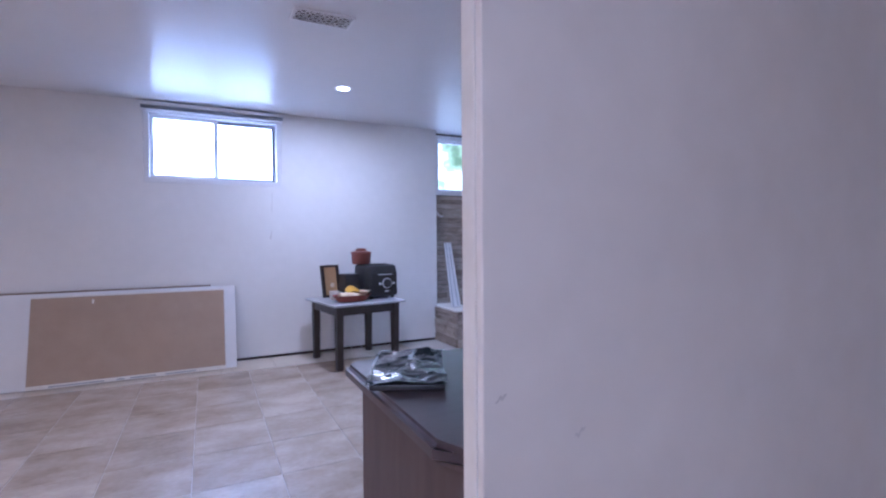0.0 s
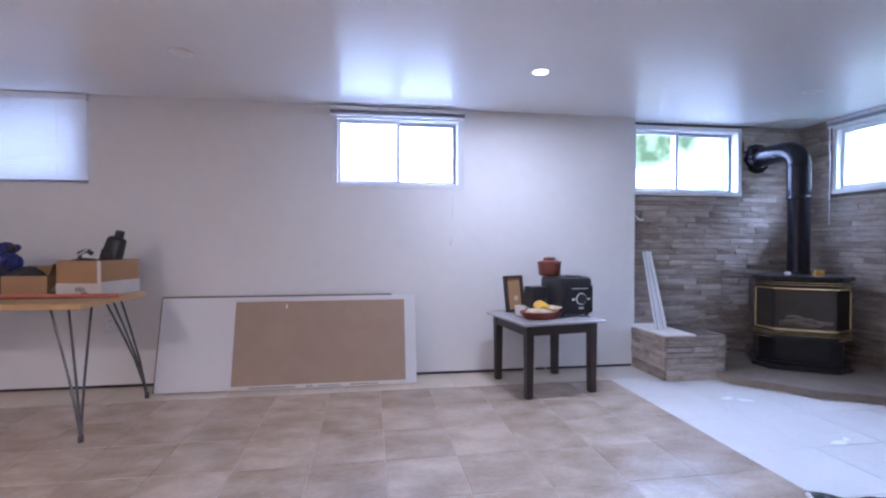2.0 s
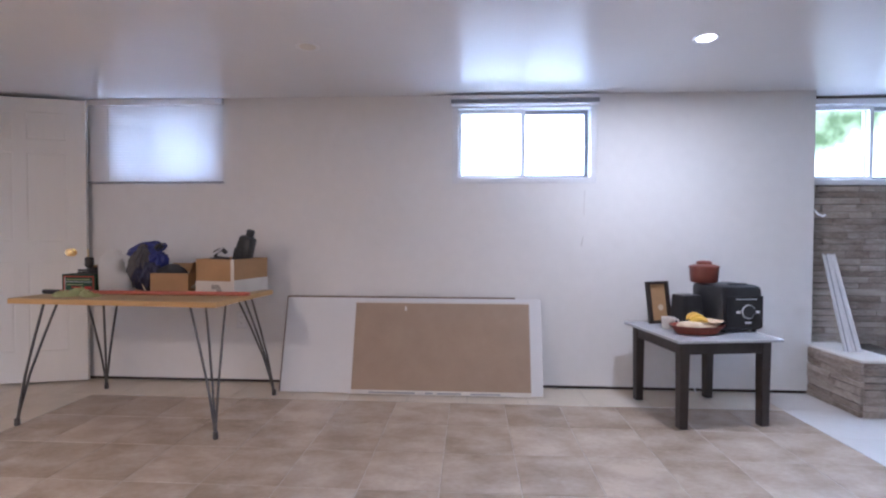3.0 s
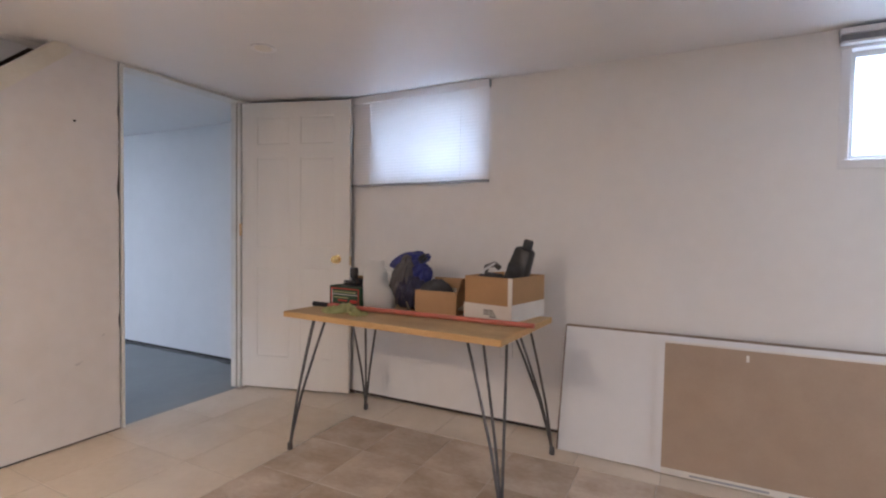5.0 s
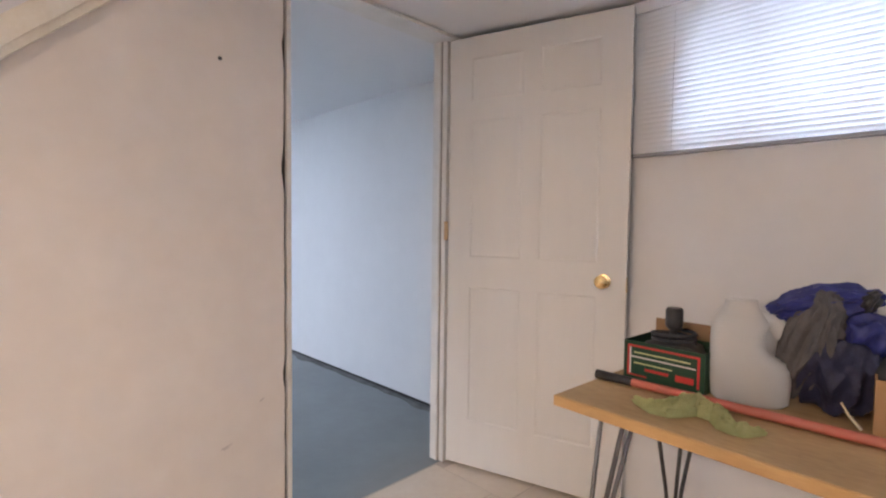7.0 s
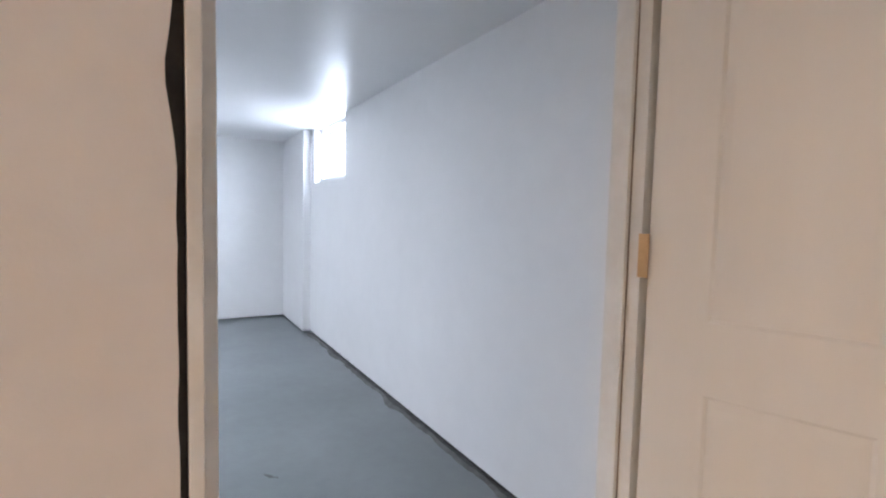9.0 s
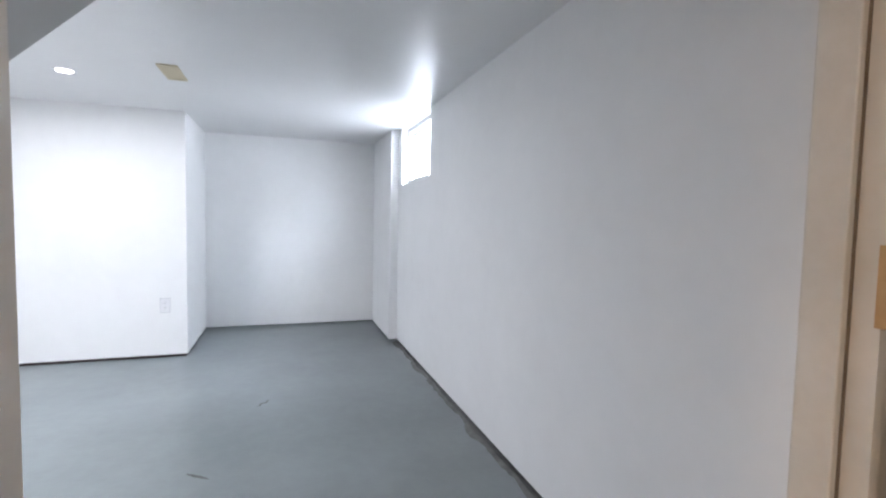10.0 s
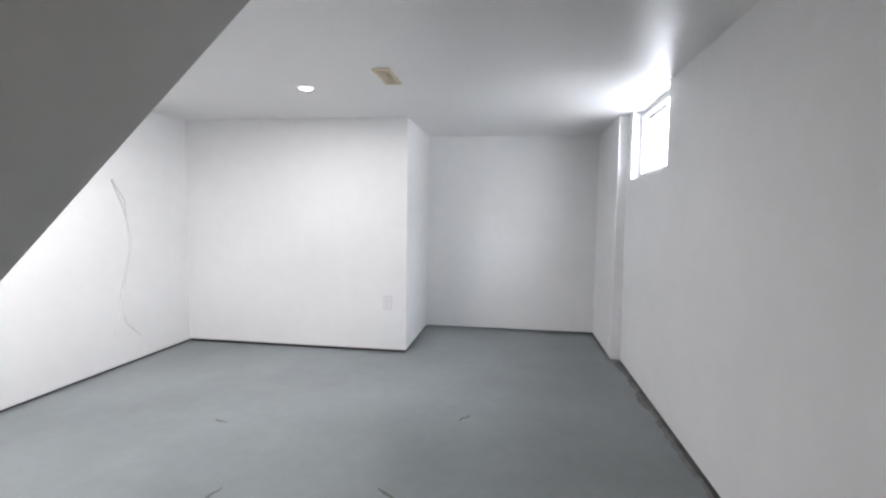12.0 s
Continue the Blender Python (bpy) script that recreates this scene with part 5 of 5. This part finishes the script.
part("shell", bm, M_WHITEP, tr)
bm = tube([(-0.076, -0.101, 0.05), (0.076, -0.101, 0.05), (0.076, 0.101, 0.05), (-0.076, 0.101, 0.05), (-0.076, -0.101, 0.05)], 0.003, 6)
part("rim", bm, M_WHITEP, tr)
# thin plastic bag
bag = thing("plastic_bag", pose(0.565, 1.235, ZT + 0.029, 0, 0, 20) @ Matrix.Diagonal((1.25, 1.2, 1.02, 1)), "crumpled translucent white plastic bag", "bag")
bm = blob(0.078, 0.095, 0.062, 0.03, 13, 12, 4, m=pose(0, 0, 0.062))
crumple(bm, 0.022, 26, 3)
crumple(bm, 0.010, 48, 5)
for v in bm.verts:
    v.co.z = max(v.co.z, 0.002)
part("bag_body", bm, M_BAG, bag)
bm = crumple(tube([(-0.03, 0.06, 0.09), (-0.05, 0.07, 0.115), (-0.03, 0.07, 0.13), (0.02, 0.04, 0.125)], [0.015, 0.025, 0.022, 0.012], 12), 0.012, 30)
part("bag_ear", bm, M_BAG, bag, smooth=True)
rl = thing("tape_roll", pose(0.478, 1.15, ZT + 0.055) @ pose(0, 0, 0, 80, 0, -58) @ Matrix.Scale(0.62, 4), "white roll of tape in the bag", "roll")
part("roll_body", lathe([(0.014, -0.02), (0.042, -0.02), (0.044, -0.017), (0.044, 0.017), (0.042, 0.02), (0.014, 0.02)], 28), M_WHITEP, rl, smooth=True)
part("core", lathe([(0.006, -0.021), (0.0135, -0.021), (0.0135, 0.021), (0.006, 0.021)], 20), M_VINYLG, rl)
bt = thing("amber_bottle", pose(0.795, 1.425, ZT + 0.001) @ Matrix.Diagonal((0.64, 0.64, 0.85, 1)), "brown glass bottle with a white label", "bottle")
part("glass", lathe([(0.05, 0.0), (0.054, 0.006), (0.054, 0.075), (0.046, 0.105), (0.030, 0.15), (0.026, 0.20), (0.026, 0.262), (0.022, 0.264)], 28), M_AMBER, bt, smooth=True)
part("label_band", lathe([(0.0285, 0.168), (0.0285, 0.212), (0.0265, 0.213)], 28), M_WHITEP, bt, "torn white neck label", True)

# small sun patches on the pale floor, painted as flat white pieces
for k, (x, y, a, s) in enumerate(((2.00, 3.77, 20, 0.055), (2.09, 3.72, -30, 0.05), (2.055, 3.06, 10, 0.05), (2.13, 3.09, 40, 0.03))):
    bm = bmesh.new()
    n = 5
    ring = [bm.verts.new((s * (1 + 0.35 * noise.noise(Vector((i * 3.1, k, 0)))) * math.cos(2 * math.pi * i / 9), 0.5 * s * (1 + 0.4 * noise.noise(Vector((i * 2.3, k + 9, 0)))) * math.sin(2 * math.pi * i / 9), 0.002 * (i % 2))) for i in range(9)]
    f = bm.faces.new(ring)
    bmesh.ops.solidify(bm, geom=[f], thickness=0.001)
    sc = finish(bm, "paper_scrap", M_SUNPATCH)
    sc.matrix_world = pose(x, y, 0.0045, 0, 0, a)
    tagged(sc, "flat white piece painting a small sun patch on the pale floor", "scrap", "scraps on the floor")

# ---- floor tiles ----
floor_ob = bpy.data.objects["floor"]


def tile_mesh(w, d, material):
    bm = boxm(-w / 2, w / 2, -d / 2, d / 2, -0.006, 0.0)
    bmesh.ops.bevel(bm, geom=[e for e in bm.edges if all(v.co.z > -0.001 for v in e.verts)], offset=0.0015, segments=1, affect="EDGES")
    me = bpy.data.meshes.new("tile")
    bmesh.ops.recalc_face_normals(bm, faces=bm.faces)
    bm.to_mesh(me)
    bm.free()
    me.materials.append(material)
    return me


def lay(x0, x1, y0, y1, nx, ny, material, gap=0.005):
    w, d = (x1 - x0) / nx, (y1 - y0) / ny
    me = tile_mesh(w - gap, d - gap, material)
    for j in range(ny):
        for i in range(nx):
            ob = new("tile", me)
            ob.parent = floor_ob
            ob.location = (x0 + (i + 0.5) * w, y0 + (j + 0.5) * d, random.uniform(-0.0004, 0.0004))


random.seed(11)
lay(-2.97, 1.47, -0.01, 4.30, 13, 12, M_TILE, 0.0035)
lay(-4.02, -2.97, 0.40, 4.30, 3, 9, M_CREAM, 0.0035)
lay(-3.97, 1.47, 4.30, NY + 0.1, 14, 1, M_CREAM, 0.0035)
lay(1.47, 3.53, 0.9, 4.75, 5, 9, M_WHITET, 0.0025)
bm = bmesh.new()
for x0, x1, m_ in ((-2.97, 1.47, 13),):
    w = (x1 - x0) / m_
    for j in range(5):
        for i in range(m_):
            add_box(bm, x0 + i * w + 0.0025, x0 + (i + 1) * w - 0.0025, -0.01 - (j + 1) * 0.359 + 0.0025, -0.01 - j * 0.359 - 0.0025, -0.006, 0.0)
far = finish(bm, "far_tiles", M_TILE, floor_ob)
tagged(far, kind="stuff")


# ---- ledge stones ----
def stone_set(depth):
    out = []
    for k in range(6):
        bm = boxm(-0.5, 0.5, 0, depth, 0, 1)
        rnd = random.Random(k)
        for v in bm.verts:
            if v.co.y < depth * 0.5:
                v.co.y += rnd.uniform(-0.35, 0.35) * depth
                v.co.z += rnd.uniform(-0.05, 0.05)
        bmesh.ops.recalc_face_normals(bm, faces=bm.faces)
        me = bpy.data.meshes.new("stone")
        bm.to_mesh(me)
        bm.free()
        me.materials.append(M_STONE)
        out.append(me)
    return out


STONES = stone_set(0.018)


def stone_face(parent, m, length, height, holes=(), course=0.043, seed=1):
    """Courses of thin stones on a face; local x along it, z up, front at -y."""
    rnd = random.Random(seed)
    z = 0.0
    while z < height - 0.012:
        hh = min(course * rnd.uniform(0.8, 1.2), height - z)
        x = -rnd.uniform(0, 0.15)
        while x < length:
            w = rnd.choice((0.16, 0.22, 0.28, 0.34, 0.42)) * rnd.uniform(0.9, 1.1)
            a, b = max(x, 0.0), min(x + w, length)
            x += w
            for h in holes:
                if z + hh > h[2] + 0.004 and z < h[3] - 0.004:
                    if a >= h[0] - 0.001 and b <= h[1] + 0.001:
                        b = a
                    elif a < h[0] < b:
                        b = h[0]
                    elif a < h[1] < b:
                        a = h[1]
            if b - a < 0.025:
                continue
            ob = new("stone", rnd.choice(STONES))
            ob.parent = parent
            ob.matrix_world = m @ pose((a + b) / 2, -0.018 + rnd.uniform(-0.002, 0.003), z + 0.002) @ Matrix.Diagonal((b - a - 0.003, 1, hh - 0.004, 1))
        z += hh


stone_face(alcove_n, pose(1.857, BY + 0.010, 0.0), EX - 1.857 + 0.01, H, [(W3[0] - 1.86, W3[1] - 1.857, W3[2], W3[3] + 0.05)], seed=3)
stone_face(alcove_e, pose(EX + 0.010, BY + 0.01, 0.0, 0, 0, -90), BY - 3.36, H, [(BY + 0.01 - W4[1], BY + 0.01 - W4[0], W4[2], W4[3] + 0.05)], seed=5)
stone_face(cbox, pose(BX0 + 0.012, BYF + 0.012, 0.002), BX1 - BX0 - 0.024, BZ, seed=7)
stone_face(cbox, pose(BX0 + 0.012, BY - 0.06, 0.002, 0, 0, -90), BY - 0.06 - BYF - 0.0, BZ, seed=8)
stone_face(cbox, pose(BX1 - 0.012, BYF, 0.002, 0, 0, 90), BY - BYF - 0.1, BZ, seed=9)
